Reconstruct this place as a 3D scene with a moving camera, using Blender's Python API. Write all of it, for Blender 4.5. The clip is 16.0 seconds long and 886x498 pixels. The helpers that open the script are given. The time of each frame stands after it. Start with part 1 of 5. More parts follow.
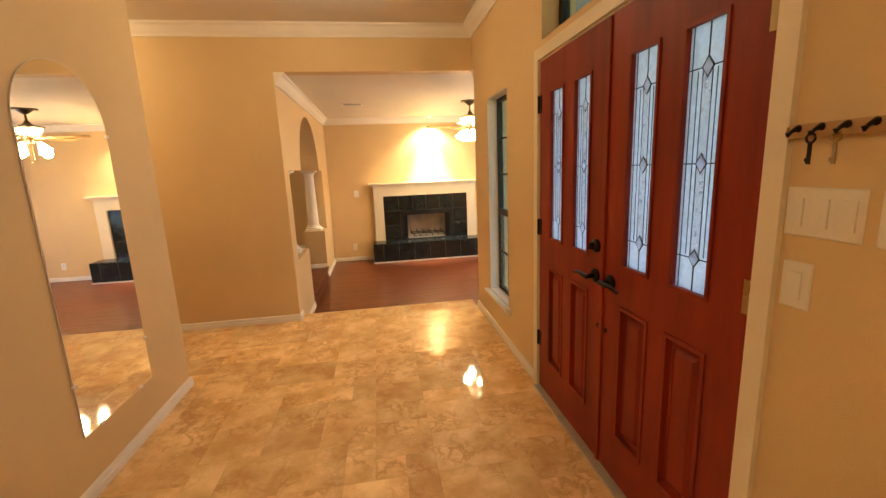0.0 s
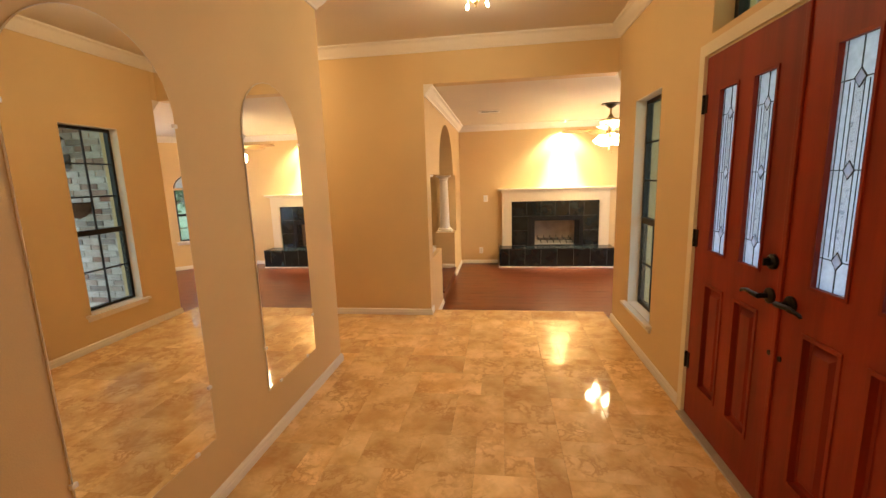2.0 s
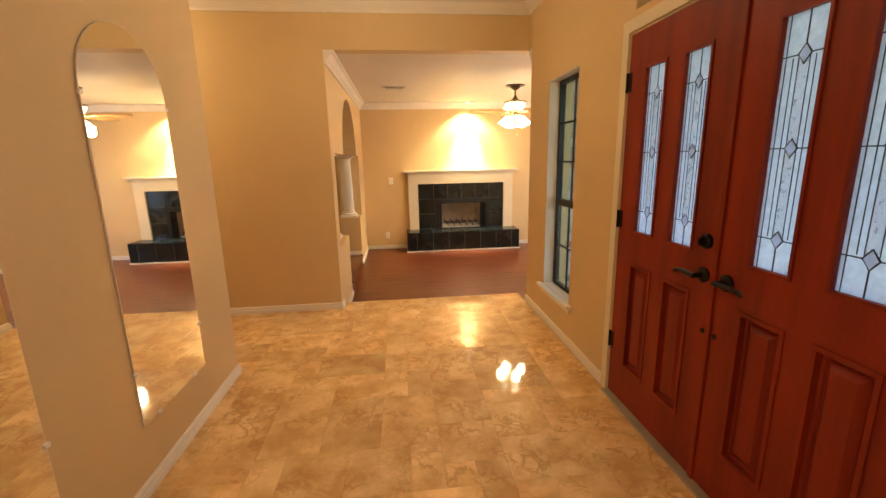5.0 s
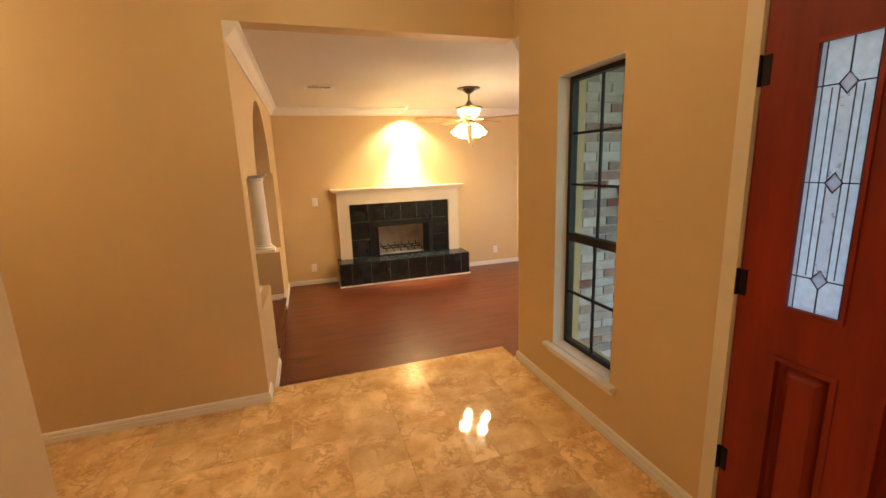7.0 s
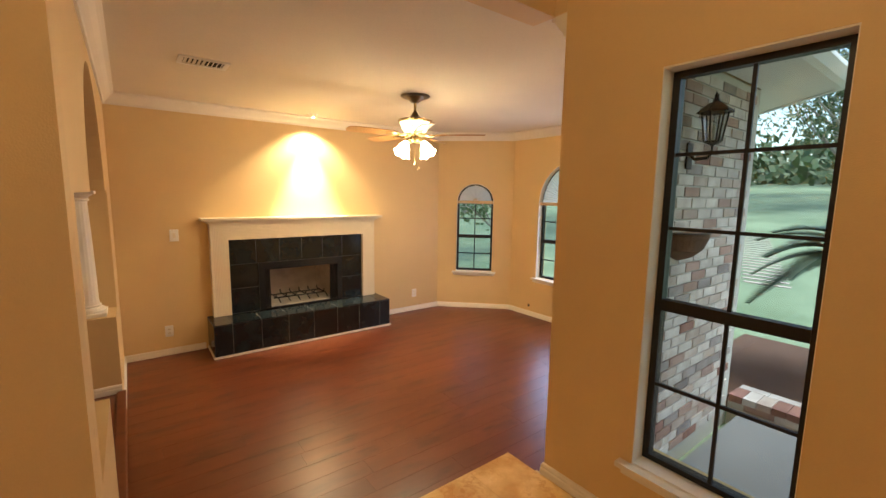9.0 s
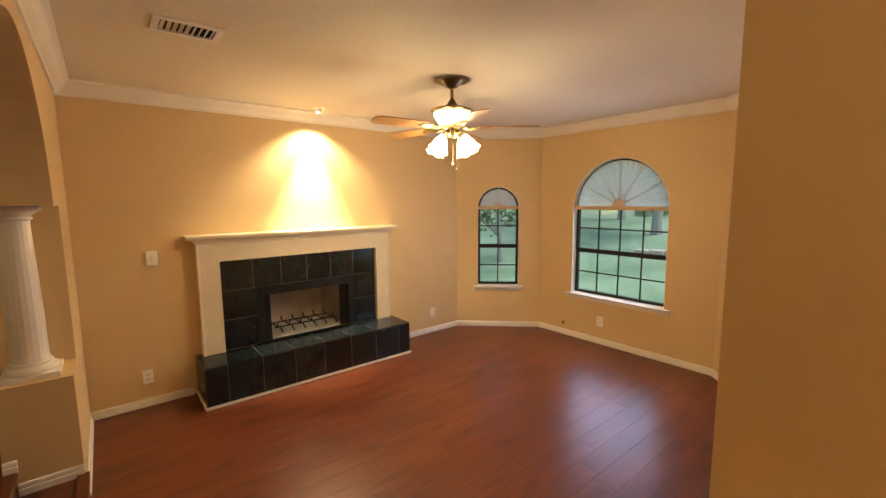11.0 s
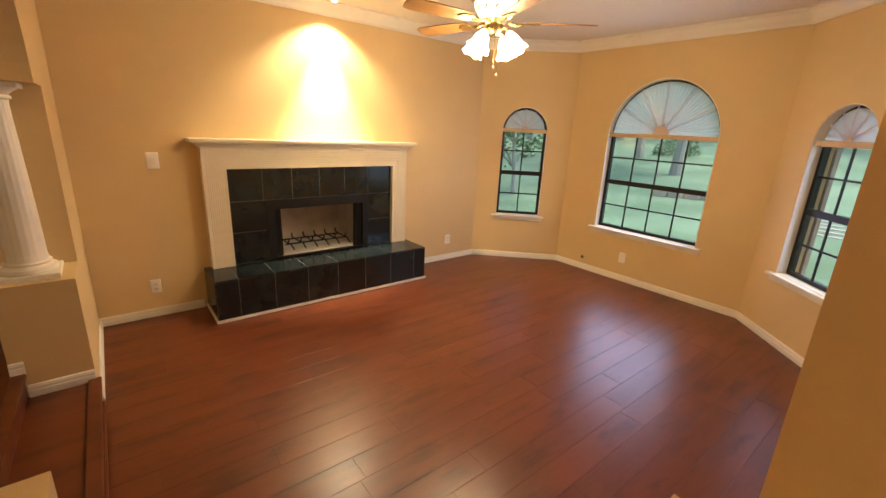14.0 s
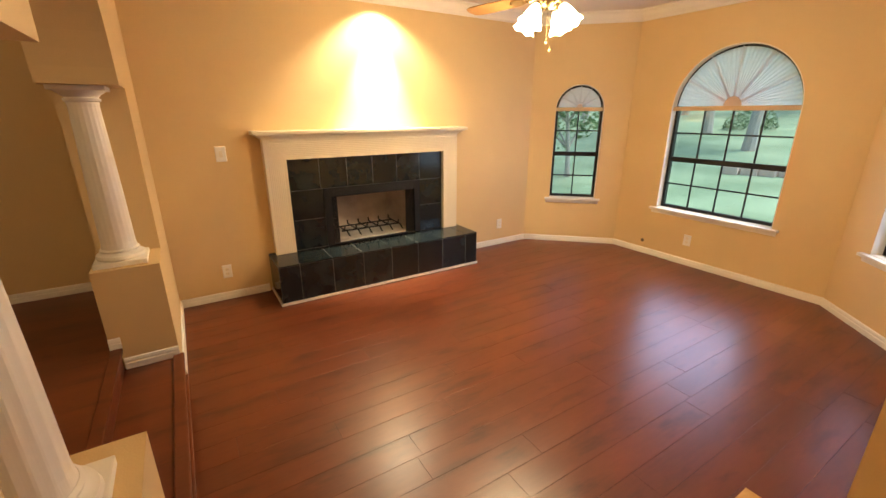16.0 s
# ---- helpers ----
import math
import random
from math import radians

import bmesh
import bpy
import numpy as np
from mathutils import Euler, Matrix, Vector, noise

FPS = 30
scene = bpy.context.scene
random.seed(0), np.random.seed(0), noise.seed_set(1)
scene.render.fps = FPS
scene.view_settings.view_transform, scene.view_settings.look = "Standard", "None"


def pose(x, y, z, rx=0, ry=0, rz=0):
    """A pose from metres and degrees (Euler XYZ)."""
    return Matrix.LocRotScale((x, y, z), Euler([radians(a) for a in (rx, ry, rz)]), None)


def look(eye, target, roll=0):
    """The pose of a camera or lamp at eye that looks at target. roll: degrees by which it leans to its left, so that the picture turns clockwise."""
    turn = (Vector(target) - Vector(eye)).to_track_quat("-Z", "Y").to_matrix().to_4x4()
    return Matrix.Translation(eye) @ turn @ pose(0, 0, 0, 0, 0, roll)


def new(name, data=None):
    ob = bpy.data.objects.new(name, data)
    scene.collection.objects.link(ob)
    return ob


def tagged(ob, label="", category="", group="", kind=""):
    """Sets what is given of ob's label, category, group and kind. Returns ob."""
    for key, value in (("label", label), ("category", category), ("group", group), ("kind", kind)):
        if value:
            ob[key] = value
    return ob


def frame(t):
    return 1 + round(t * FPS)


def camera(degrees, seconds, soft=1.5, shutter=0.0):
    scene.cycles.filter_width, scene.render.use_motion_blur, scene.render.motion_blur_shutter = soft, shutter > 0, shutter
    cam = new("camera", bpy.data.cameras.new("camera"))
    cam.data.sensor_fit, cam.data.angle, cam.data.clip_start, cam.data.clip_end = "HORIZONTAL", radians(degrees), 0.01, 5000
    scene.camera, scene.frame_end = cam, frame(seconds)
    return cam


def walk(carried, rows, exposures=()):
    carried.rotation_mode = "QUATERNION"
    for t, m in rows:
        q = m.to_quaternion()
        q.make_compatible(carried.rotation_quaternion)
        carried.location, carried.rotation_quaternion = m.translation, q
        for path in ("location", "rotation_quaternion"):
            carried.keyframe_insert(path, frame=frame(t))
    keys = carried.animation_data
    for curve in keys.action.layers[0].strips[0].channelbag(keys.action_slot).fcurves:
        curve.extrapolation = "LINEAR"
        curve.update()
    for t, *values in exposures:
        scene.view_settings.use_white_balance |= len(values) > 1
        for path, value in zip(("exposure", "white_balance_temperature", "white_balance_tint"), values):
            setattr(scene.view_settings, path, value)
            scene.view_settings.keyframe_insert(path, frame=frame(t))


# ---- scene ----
cam = camera(93.7, 16.0)
PATH = [
    (0, (-0.98, -4.196, 1.457), (-0.691, -2.255, 1.075), -2.4),
    (0.1, (-0.987, -4.197, 1.46), (-0.731, -2.253, 1.069), -2.2),
    (0.5, (-1.014, -4.214, 1.458), (-0.918, -2.248, 1.105), -2.0),
    (1, (-1.043, -4.236, 1.456), (-1.042, -2.261, 1.135), -1.2),
    (1.5, (-1.064, -4.25, 1.455), (-1.192, -2.281, 1.13), -1.7),
    (2, (-1.097, -4.261, 1.452), (-1.374, -2.308, 1.117), -1.8),
    (2.5, (-1.136, -4.273, 1.45), (-1.59, -2.354, 1.117), -2.2),
    (3, (-1.158, -4.278, 1.445), (-1.757, -2.402, 1.09), -3.0),
    (3.5, (-1.155, -4.267, 1.441), (-1.724, -2.387, 1.068), -2.6),
    (4, (-1.133, -4.226, 1.431), (-1.52, -2.307, 1.026), -2.0),
    (4.5, (-1.166, -4.133, 1.435), (-1.279, -2.168, 1.08), -1.3),
    (5, (-1.246, -3.981, 1.428), (-1.045, -2.037, 1.003), -1.2),
    (5.2, (-1.27, -3.916, 1.431), (-1.013, -1.981, 0.996), -1.1),
    (7.3, (-1.529, -2.58, 1.545), (-0.865, -0.73, 1.176), -1.6),
    (7.5, (-1.564, -2.426, 1.55), (-0.851, -0.585, 1.236), -1.4),
    (8, (-1.659, -2.084, 1.545), (-0.768, -0.311, 1.295), -1.8),
    (8.5, (-1.683, -1.728, 1.535), (-0.648, -0.043, 1.236), -0.8),
    (9, (-1.726, -1.398, 1.513), (-0.528, 0.181, 1.251), 0.9),
    (9.2, (-1.745, -1.302, 1.507), (-0.536, 0.269, 1.243), 0.7),
    (11.3, (-1.622, -0.437, 1.518), (-0.363, 1.099, 1.282), -0.5),
    (11.5, (-1.598, -0.369, 1.516), (-0.362, 1.175, 1.216), -0.5),
    (12, (-1.574, -0.275, 1.479), (-0.33, 1.255, 1.141), 2.0),
    (12.5, (-1.603, -0.255, 1.44), (-0.31, 1.222, 1.06), 3.5),
    (13, (-1.631, -0.245, 1.413), (-0.371, 1.247, 0.983), 3.9),
    (13.5, (-1.64, -0.246, 1.398), (-0.396, 1.24, 0.906), 3.1),
    (14, (-1.647, -0.253, 1.386), (-0.433, 1.236, 0.829), 2.7),
    (14.5, (-1.656, -0.256, 1.377), (-0.456, 1.229, 0.782), 2.5),
    (15, (-1.66, -0.26, 1.361), (-0.487, 1.234, 0.734), 1.8),
    (15.5, (-1.666, -0.251, 1.36), (-0.535, 1.26, 0.699), 1.4),
    (16, (-1.655, -0.252, 1.369), (-0.651, 1.362, 0.745), -0.1),
]
walk(cam, [(t, look(eye, target, roll)) for t, eye, target, roll in PATH],
     [(0, 1.80), (5, 1.72), (7.5, 1.46), (9, 1.22), (11.5, 1.00), (13, 1.00), (14.5, 1.36), (16, 1.52)])


# ---- light ----
world = bpy.data.worlds.new("sky")
scene.world = world
world.use_nodes = True
_n, _l = world.node_tree.nodes, world.node_tree.links
sky = _n.new("ShaderNodeTexSky")
sky.sky_type, sky.sun_disc = "NISHITA", False
sky.sun_elevation, sky.sun_rotation = radians(62), radians(135)
_l.new(sky.outputs[0], _n["Background"].inputs[0])
_n["Background"].inputs[1].default_value = 0.15
SUN_TO = Vector((-math.sin(radians(135)), -math.cos(radians(135)), -math.tan(radians(62))))


def lamp(name, kind, m, energy, color, **more):
    data = bpy.data.lights.new(name, kind)
    data.energy, data.color = energy, color
    for k, v in more.items():
        if k == "radius":
            data.shadow_soft_size = v
        elif k == "angle":
            data.angle = v
        elif k == "size":
            data.shape, data.size, data.size_y = "RECTANGLE", v[0], v[1]
        elif k == "cone":
            data.spot_size, data.spot_blend = v
    ob = new(name, data)
    ob.matrix_world = m
    return ob


WARM = (1.0, 0.76, 0.45)
lamp("sun", "SUN", look((0, 0, 20), Vector((0, 0, 20)) + SUN_TO), 2.0, (0.86, 0.93, 1.0), angle=radians(35))

# lamps of the place: fan bulbs, wall spot and entry light; then added hall, side passage and raised room fill
SPOT_AT, ENTRY_AT, HALL_AT, SIDE_AT, DINE_AT = (-0.005, 3.31, 2.325), (-1.256, -1.15), (-2.6, -5.3, 2.60), (-3.7, -0.58, 2.60), (-3.6, 1.7, 2.20)
for k in range(4):
    q = radians(12 + 90 * k)
    lamp("fan_bulb", "POINT", pose(0.385 + 0.18 * math.cos(q), 1.83 + 0.18 * math.sin(q), 1.84), 5.8, WARM, radius=0.05)
lamp("spot_bulb", "SPOT", look(SPOT_AT, (-0.01, 3.36, 1.0)), 52, (1.0, 0.80, 0.52), radius=0.02, cone=(radians(122), 0.6))
lamp("spot_reflector", "SPOT", look(SPOT_AT, (-0.01, 3.46, 1.2)), 260, (1.0, 0.83, 0.58), radius=0.02, cone=(radians(52), 1.0))
for k in range(3):
    q = radians(20 + 120 * k)
    lamp("entry_bulb", "POINT", pose(ENTRY_AT[0] + 0.085 * math.cos(q), ENTRY_AT[1] + 0.085 * math.sin(q), 2.675), 1.3, WARM, radius=0.012)
# fill from added lamps out of view: hall, side passage, raised room
lamp("hall_fill", "POINT", pose(*HALL_AT), 15, WARM, radius=0.12)
lamp("side_fill", "POINT", pose(*SIDE_AT), 5.5, WARM, radius=0.12)
# added to lift the dark raised room; its fitting is never in view
lamp("raised_room_fill", "POINT", pose(*DINE_AT), 4, WARM, radius=0.12)
# daylight standing in the glazed openings
for y in (-2.13, -2.88):
    lamp("door_daylight", "AREA", look((-0.02, y, 1.44), (-2.0, y, 1.44)), 1.1, (0.94, 0.90, 0.92), size=(0.44, 0.80))
lamp("window_daylight", "AREA", look((2.72, 1.77, 0.90), (0.0, 1.77, 0.90)), 7.0, (0.56, 0.64, 1.0), size=(0.98, 0.94))
lamp("window_daylight", "AREA", look((2.33, 0.32, 0.90), (1.0, 1.65, 0.90)), 0.7, (0.56, 0.64, 1.0), size=(0.44, 0.94))


# ---- materials ----
def material(name, color, rough=0.5, metal=0.0, dark=None, scale=8.0, amount=0.5, fine=120.0, fine_amount=0.06, bump=0.1,
             bump_scale=None, vary=0.0, stretch=(1, 1, 1), gloss_vary=0.08, coat=0.0, specular=0.5):
    """Paint, stone or wood: a base colour with stains at one scale, grain at another, and fine relief."""
    m = bpy.data.materials.new(name)
    m.use_nodes = True
    n, l = m.node_tree.nodes, m.node_tree.links
    b = n["Principled BSDF"]
    tc = n.new("ShaderNodeTexCoord")
    mp = n.new("ShaderNodeMapping")
    mp.inputs["Scale"].default_value = stretch
    l.new(tc.outputs["Object"], mp.inputs[0])
    big = n.new("ShaderNodeTexNoise")
    big.inputs["Scale"].default_value, big.inputs["Detail"].default_value = scale, 5
    small = n.new("ShaderNodeTexNoise")
    small.inputs["Scale"].default_value, small.inputs["Detail"].default_value = fine, 3
    info = n.new("ShaderNodeObjectInfo")
    add = n.new("ShaderNodeVectorMath")
    add.operation = "MULTIPLY_ADD"
    wide = n.new("ShaderNodeCombineXYZ")
    for i in range(3):
        l.new(info.outputs["Random"], wide.inputs[i])
    l.new(wide.outputs[0], add.inputs[0])
    add.inputs[1].default_value = (37, 53, 71)
    l.new(mp.outputs[0], add.inputs[2])
    for t in (big, small):
        l.new(add.outputs[0], t.inputs["Vector"])
    ramp = n.new("ShaderNodeMapRange")
    ramp.inputs["From Min"].default_value, ramp.inputs["From Max"].default_value = 0.35, 0.65
    l.new(big.outputs["Fac"], ramp.inputs["Value"])
    mix = n.new("ShaderNodeMix")
    mix.data_type = "RGBA"
    d = dark or tuple(c * 0.7 for c in color)
    mix.inputs["A"].default_value = (*color, 1)
    mix.inputs["B"].default_value = tuple(a + (c - a) * amount for a, c in zip(color, d)) + (1,)
    l.new(ramp.outputs[0], mix.inputs["Factor"])
    hsv = n.new("ShaderNodeHueSaturation")
    val = n.new("ShaderNodeMath")
    val.operation = "MULTIPLY_ADD"
    l.new(small.outputs["Fac"], val.inputs[0])
    val.inputs[1].default_value, val.inputs[2].default_value = fine_amount * 2, 1 - fine_amount
    l.new(mix.outputs["Result"], hsv.inputs["Color"])
    if vary:
        v2 = n.new("ShaderNodeMath")
        v2.operation = "MULTIPLY_ADD"
        l.new(info.outputs["Random"], v2.inputs[0])
        v2.inputs[1].default_value, v2.inputs[2].default_value = 2 * vary, 1 - vary
        v3 = n.new("ShaderNodeMath")
        v3.operation = "MULTIPLY"
        l.new(val.outputs[0], v3.inputs[0])
        l.new(v2.outputs[0], v3.inputs[1])
        val = v3
    l.new(val.outputs[0], hsv.inputs["Value"])
    l.new(hsv.outputs[0], b.inputs["Base Color"])
    rg = n.new("ShaderNodeMath")
    rg.operation = "MULTIPLY_ADD"
    l.new(big.outputs["Fac"], rg.inputs[0])
    rg.inputs[1].default_value, rg.inputs[2].default_value = gloss_vary, rough - gloss_vary / 2
    l.new(rg.outputs[0], b.inputs["Roughness"])
    b.inputs["Metallic"].default_value = metal
    b.inputs["Specular IOR Level"].default_value = specular
    if coat:
        b.inputs["Coat Weight"].default_value, b.inputs["Coat Roughness"].default_value = coat, 0.08
    if bump:
        bp = n.new("ShaderNodeBump")
        bp.inputs["Strength"].default_value, bp.inputs["Distance"].default_value = bump, 0.004
        src = small
        if bump_scale:
            src = n.new("ShaderNodeTexNoise")
            src.inputs["Scale"].default_value, src.inputs["Detail"].default_value = bump_scale, 3
            l.new(add.outputs[0], src.inputs["Vector"])
        l.new(src.outputs["Fac"], bp.inputs["Height"])
        l.new(bp.outputs[0], b.inputs["Normal"])
    return m


def glow(name, color, strength, base=(0.9, 0.88, 0.82)):
    m = material(name, base, 0.3, bump=0)
    b = m.node_tree.nodes["Principled BSDF"]
    b.inputs["Emission Color"].default_value = (*color, 1)
    b.inputs["Emission Strength"].default_value = strength
    return m


def glass(name, rough=0.0, tint=(0.97, 0.99, 0.98), bump=0.0, bump_scale=30, haze=0.0):
    m = bpy.data.materials.new(name)
    m.use_nodes = True
    n, l = m.node_tree.nodes, m.node_tree.links
    n.remove(n["Principled BSDF"])
    tr = n.new("ShaderNodeBsdfTransparent")
    tr.inputs[0].default_value = (*tint, 1)
    gl = n.new("ShaderNodeBsdfGlossy")
    gl.inputs["Roughness"].default_value = rough
    fr = n.new("ShaderNodeLayerWeight")
    fr.inputs["Blend"].default_value = 0.5
    pw = n.new("ShaderNodeMath")
    pw.operation, pw.inputs[1].default_value = "POWER", 5.0
    sc = n.new("ShaderNodeMath")
    sc.operation, sc.inputs[1].default_value, sc.inputs[2].default_value = "MULTIPLY_ADD", 0.9, 0.04
    l.new(fr.outputs["Facing"], pw.inputs[0])
    l.new(pw.outputs[0], sc.inputs[0])
    mix = n.new("ShaderNodeMixShader")
    l.new(sc.outputs[0], mix.inputs[0])
    last = tr
    if haze:
        df = n.new("ShaderNodeBsdfTranslucent")
        df.inputs[0].default_value = (0.88, 0.89, 0.98, 1)
        rf = n.new("ShaderNodeBsdfRefraction")
        rf.inputs["Roughness"].default_value, rf.inputs["IOR"].default_value = 0.12, 1.3
        m2 = n.new("ShaderNodeMixShader")
        tc, no = n.new("ShaderNodeTexCoord"), n.new("ShaderNodeTexNoise")
        no.inputs["Scale"].default_value = 45
        l.new(tc.outputs["Object"], no.inputs["Vector"])
        mr = n.new("ShaderNodeMapRange")
        mr.inputs["To Min"].default_value, mr.inputs["To Max"].default_value = haze - 0.2, haze + 0.2
        l.new(no.outputs["Fac"], mr.inputs["Value"])
        l.new(mr.outputs[0], m2.inputs[0])
        l.new(rf.outputs[0], m2.inputs[1])
        l.new(df.outputs[0], m2.inputs[2])
        last = m2
    l.new(last.outputs[0], mix.inputs[1])
    l.new(gl.outputs[0], mix.inputs[2])
    l.new(mix.outputs[0], n["Material Output"].inputs[0])
    if bump:
        tc, no, bp = n.new("ShaderNodeTexCoord"), n.new("ShaderNodeTexNoise"), n.new("ShaderNodeBump")
        no.inputs["Scale"].default_value = bump_scale
        l.new(tc.outputs["Object"], no.inputs["Vector"])
        l.new(no.outputs["Fac"], bp.inputs["Height"])
        bp.inputs["Strength"].default_value = bump
        for s in (gl, *( [rf] if haze else [])):
            l.new(bp.outputs[0], s.inputs["Normal"])
    return m


M_WALL = material("tan_wall_paint", (0.68, 0.482, 0.236), 0.62, scale=1.3, amount=0.18, fine=160, fine_amount=0.03, bump=0.25, bump_scale=220)
M_CEIL = material("ceiling_paint", (0.74, 0.66, 0.53), 0.8, scale=2, amount=0.12, fine=90, bump=0.5, bump_scale=140)
M_TRIM = material("white_trim_paint", (0.80, 0.74, 0.64), 0.38, scale=4, amount=0.12, fine=60, fine_amount=0.03, bump=0.04)
M_MANTEL = material("cream_mantel_paint", (0.76, 0.66, 0.47), 0.42, scale=5, amount=0.12, fine=60, fine_amount=0.03, bump=0.04)
def travertine(name):
    """Golden polished stone: cloudy brown patches, thin wandering veins and small pits, other on each tile."""
    m = material(name, (0.90, 0.64, 0.31), 0.05, dark=(0.665, 0.40, 0.155), scale=5.5, amount=1.0, fine=38, fine_amount=0.10, bump=0.015, vary=0.13, gloss_vary=0.05, specular=0.38)
    n, l = m.node_tree.nodes, m.node_tree.links
    b = n["Principled BSDF"]
    src = b.inputs["Base Color"].links[0].from_socket
    vec = next(x for x in n if x.bl_idname == "ShaderNodeVectorMath").outputs[0]
    warp = n.new("ShaderNodeTexNoise")
    warp.inputs["Scale"].default_value, warp.inputs["Detail"].default_value = 6, 4
    l.new(vec, warp.inputs["Vector"])
    add = n.new("ShaderNodeVectorMath")
    add.operation = "MULTIPLY_ADD"
    add.inputs[1].default_value = (0.5, 0.5, 0.5)
    l.new(warp.outputs["Color"], add.inputs[0])
    l.new(vec, add.inputs[2])
    last = src
    for scale, lo, hi, color, power in ((7.0, 0.0, 0.075, (0.47, 0.22, 0.07), 0.62), (14.0, 0.0, 0.06, (0.58, 0.32, 0.11), 0.30)):
        no = n.new("ShaderNodeTexNoise")
        no.inputs["Scale"].default_value, no.inputs["Detail"].default_value = scale, 4
        l.new(add.outputs[0], no.inputs["Vector"])
        ab = n.new("ShaderNodeMath")
        ab.operation = "SUBTRACT"
        l.new(no.outputs["Fac"], ab.inputs[0])
        ab.inputs[1].default_value = 0.5
        a2 = n.new("ShaderNodeMath")
        a2.operation = "ABSOLUTE"
        l.new(ab.outputs[0], a2.inputs[0])
        mr = n.new("ShaderNodeMapRange")
        mr.inputs["From Min"].default_value, mr.inputs["From Max"].default_value = lo, hi
        mr.inputs["To Min"].default_value, mr.inputs["To Max"].default_value = power, 0.0
        l.new(a2.outputs[0], mr.inputs["Value"])
        patch = n.new("ShaderNodeTexNoise")
        patch.inputs["Scale"].default_value = 3.0 + scale * 0.2
        l.new(vec, patch.inputs["Vector"])
        pm = n.new("ShaderNodeMapRange")
        pm.inputs["From Min"].default_value, pm.inputs["From Max"].default_value = 0.42, 0.60
        l.new(patch.outputs["Fac"], pm.inputs["Value"])
        mu = n.new("ShaderNodeMath")
        mu.operation = "MULTIPLY"
        l.new(mr.outputs[0], mu.inputs[0])
        l.new(pm.outputs[0], mu.inputs[1])
        mix = n.new("ShaderNodeMix")
        mix.data_type = "RGBA"
        l.new(mu.outputs[0], mix.inputs["Factor"])
        l.new(last, mix.inputs["A"])
        mix.inputs["B"].default_value = (*color, 1)
        last = mix.outputs["Result"]
    l.new(last, b.inputs["Base Color"])
    return m


M_TILE = travertine("polished_travertine")
M_GROUT = material("tan_grout", (0.66, 0.46, 0.22), 0.4, scale=20, amount=0.4)
def scraped_wood():
    """Red-brown boards, mottled by dark scraped patches along the grain, otherwise of one tone."""
    m = material("red_brown_laminate", (0.150, 0.039, 0.0135), 0.31, dark=(0.075, 0.020, 0.008), scale=2.2, amount=0.5, fine=26, fine_amount=0.14, bump=0.03, bump_scale=9, vary=0.05, stretch=(0.35, 2.6, 1), gloss_vary=0.05)
    n, l = m.node_tree.nodes, m.node_tree.links
    b = n["Principled BSDF"]
    src = b.inputs["Base Color"].links[0].from_socket
    tc, mp, no, mr, mix = n.new("ShaderNodeTexCoord"), n.new("ShaderNodeMapping"), n.new("ShaderNodeTexNoise"), n.new("ShaderNodeMapRange"), n.new("ShaderNodeMix")
    info, off = n.new("ShaderNodeObjectInfo"), n.new("ShaderNodeVectorMath")
    l.new(tc.outputs["Object"], off.inputs[0])
    l.new(info.outputs["Location"], off.inputs[1])
    mp.inputs["Scale"].default_value = (2.6, 9.0, 1.0)
    l.new(off.outputs[0], mp.inputs[0])
    no.inputs["Scale"].default_value, no.inputs["Detail"].default_value, no.inputs["Roughness"].default_value = 1.0, 4, 0.6
    l.new(mp.outputs[0], no.inputs["Vector"])
    mr.inputs["From Min"].default_value, mr.inputs["From Max"].default_value = 0.53, 0.72
    mr.inputs["To Max"].default_value = 0.70
    l.new(no.outputs["Fac"], mr.inputs["Value"])
    mix.data_type = "RGBA"
    l.new(mr.outputs[0], mix.inputs["Factor"])
    l.new(src, mix.inputs["A"])
    mix.inputs["B"].default_value = (0.045, 0.013, 0.007, 1)
    l.new(mix.outputs["Result"], b.inputs["Base Color"])
    return m


M_PLANK = scraped_wood()
M_PLANK_GAP = material("dark_plank_joint", (0.03, 0.009, 0.005), 0.5)
M_SLATE = material("black_slate_tile", (0.006, 0.009, 0.010), 0.14, dark=(0.018, 0.025, 0.026), scale=7, amount=0.6, fine=50, fine_amount=0.2, bump=0.05, bump_scale=18, vary=0.25, gloss_vary=0.12)
M_SLATE_GROUT = material("grey_grout", (0.10, 0.10, 0.093), 0.8)
M_DOOR = material("red_mahogany_door", (0.27, 0.024, 0.006), 0.46, dark=(0.14, 0.011, 0.004), scale=3.0, amount=0.7, fine=26, fine_amount=0.12, bump=0.05, stretch=(3, 3, 0.35), specular=0.3)
M_BRONZE = material("oiled_bronze", (0.018, 0.014, 0.012), 0.38, metal=0.7, scale=20, amount=0.4)
M_FRAME = material("black_window_metal", (0.012, 0.011, 0.011), 0.42, metal=0.2, scale=15, amount=0.4)
M_LEAD = material("lead_came", (0.05, 0.05, 0.055), 0.5, metal=0.6, scale=30)
M_BRASS = material("antique_brass", (0.42, 0.31, 0.14), 0.28, metal=0.9, scale=12, amount=0.5)
M_PEWTER = material("aged_pewter", (0.20, 0.17, 0.12), 0.32, metal=0.9, scale=12, amount=0.5)
M_SILL = material("worn_aluminium_sill", (0.46, 0.41, 0.33), 0.45, metal=0.3, scale=9, amount=0.5)
M_IRON = material("black_iron", (0.012, 0.011, 0.010), 0.55, metal=0.4, scale=20)
M_FIREBRICK = material("sooty_firebrick", (0.60, 0.50, 0.41), 0.85, dark=(0.30, 0.235, 0.19), scale=4, amount=0.7, bump=0.3, bump_scale=60)
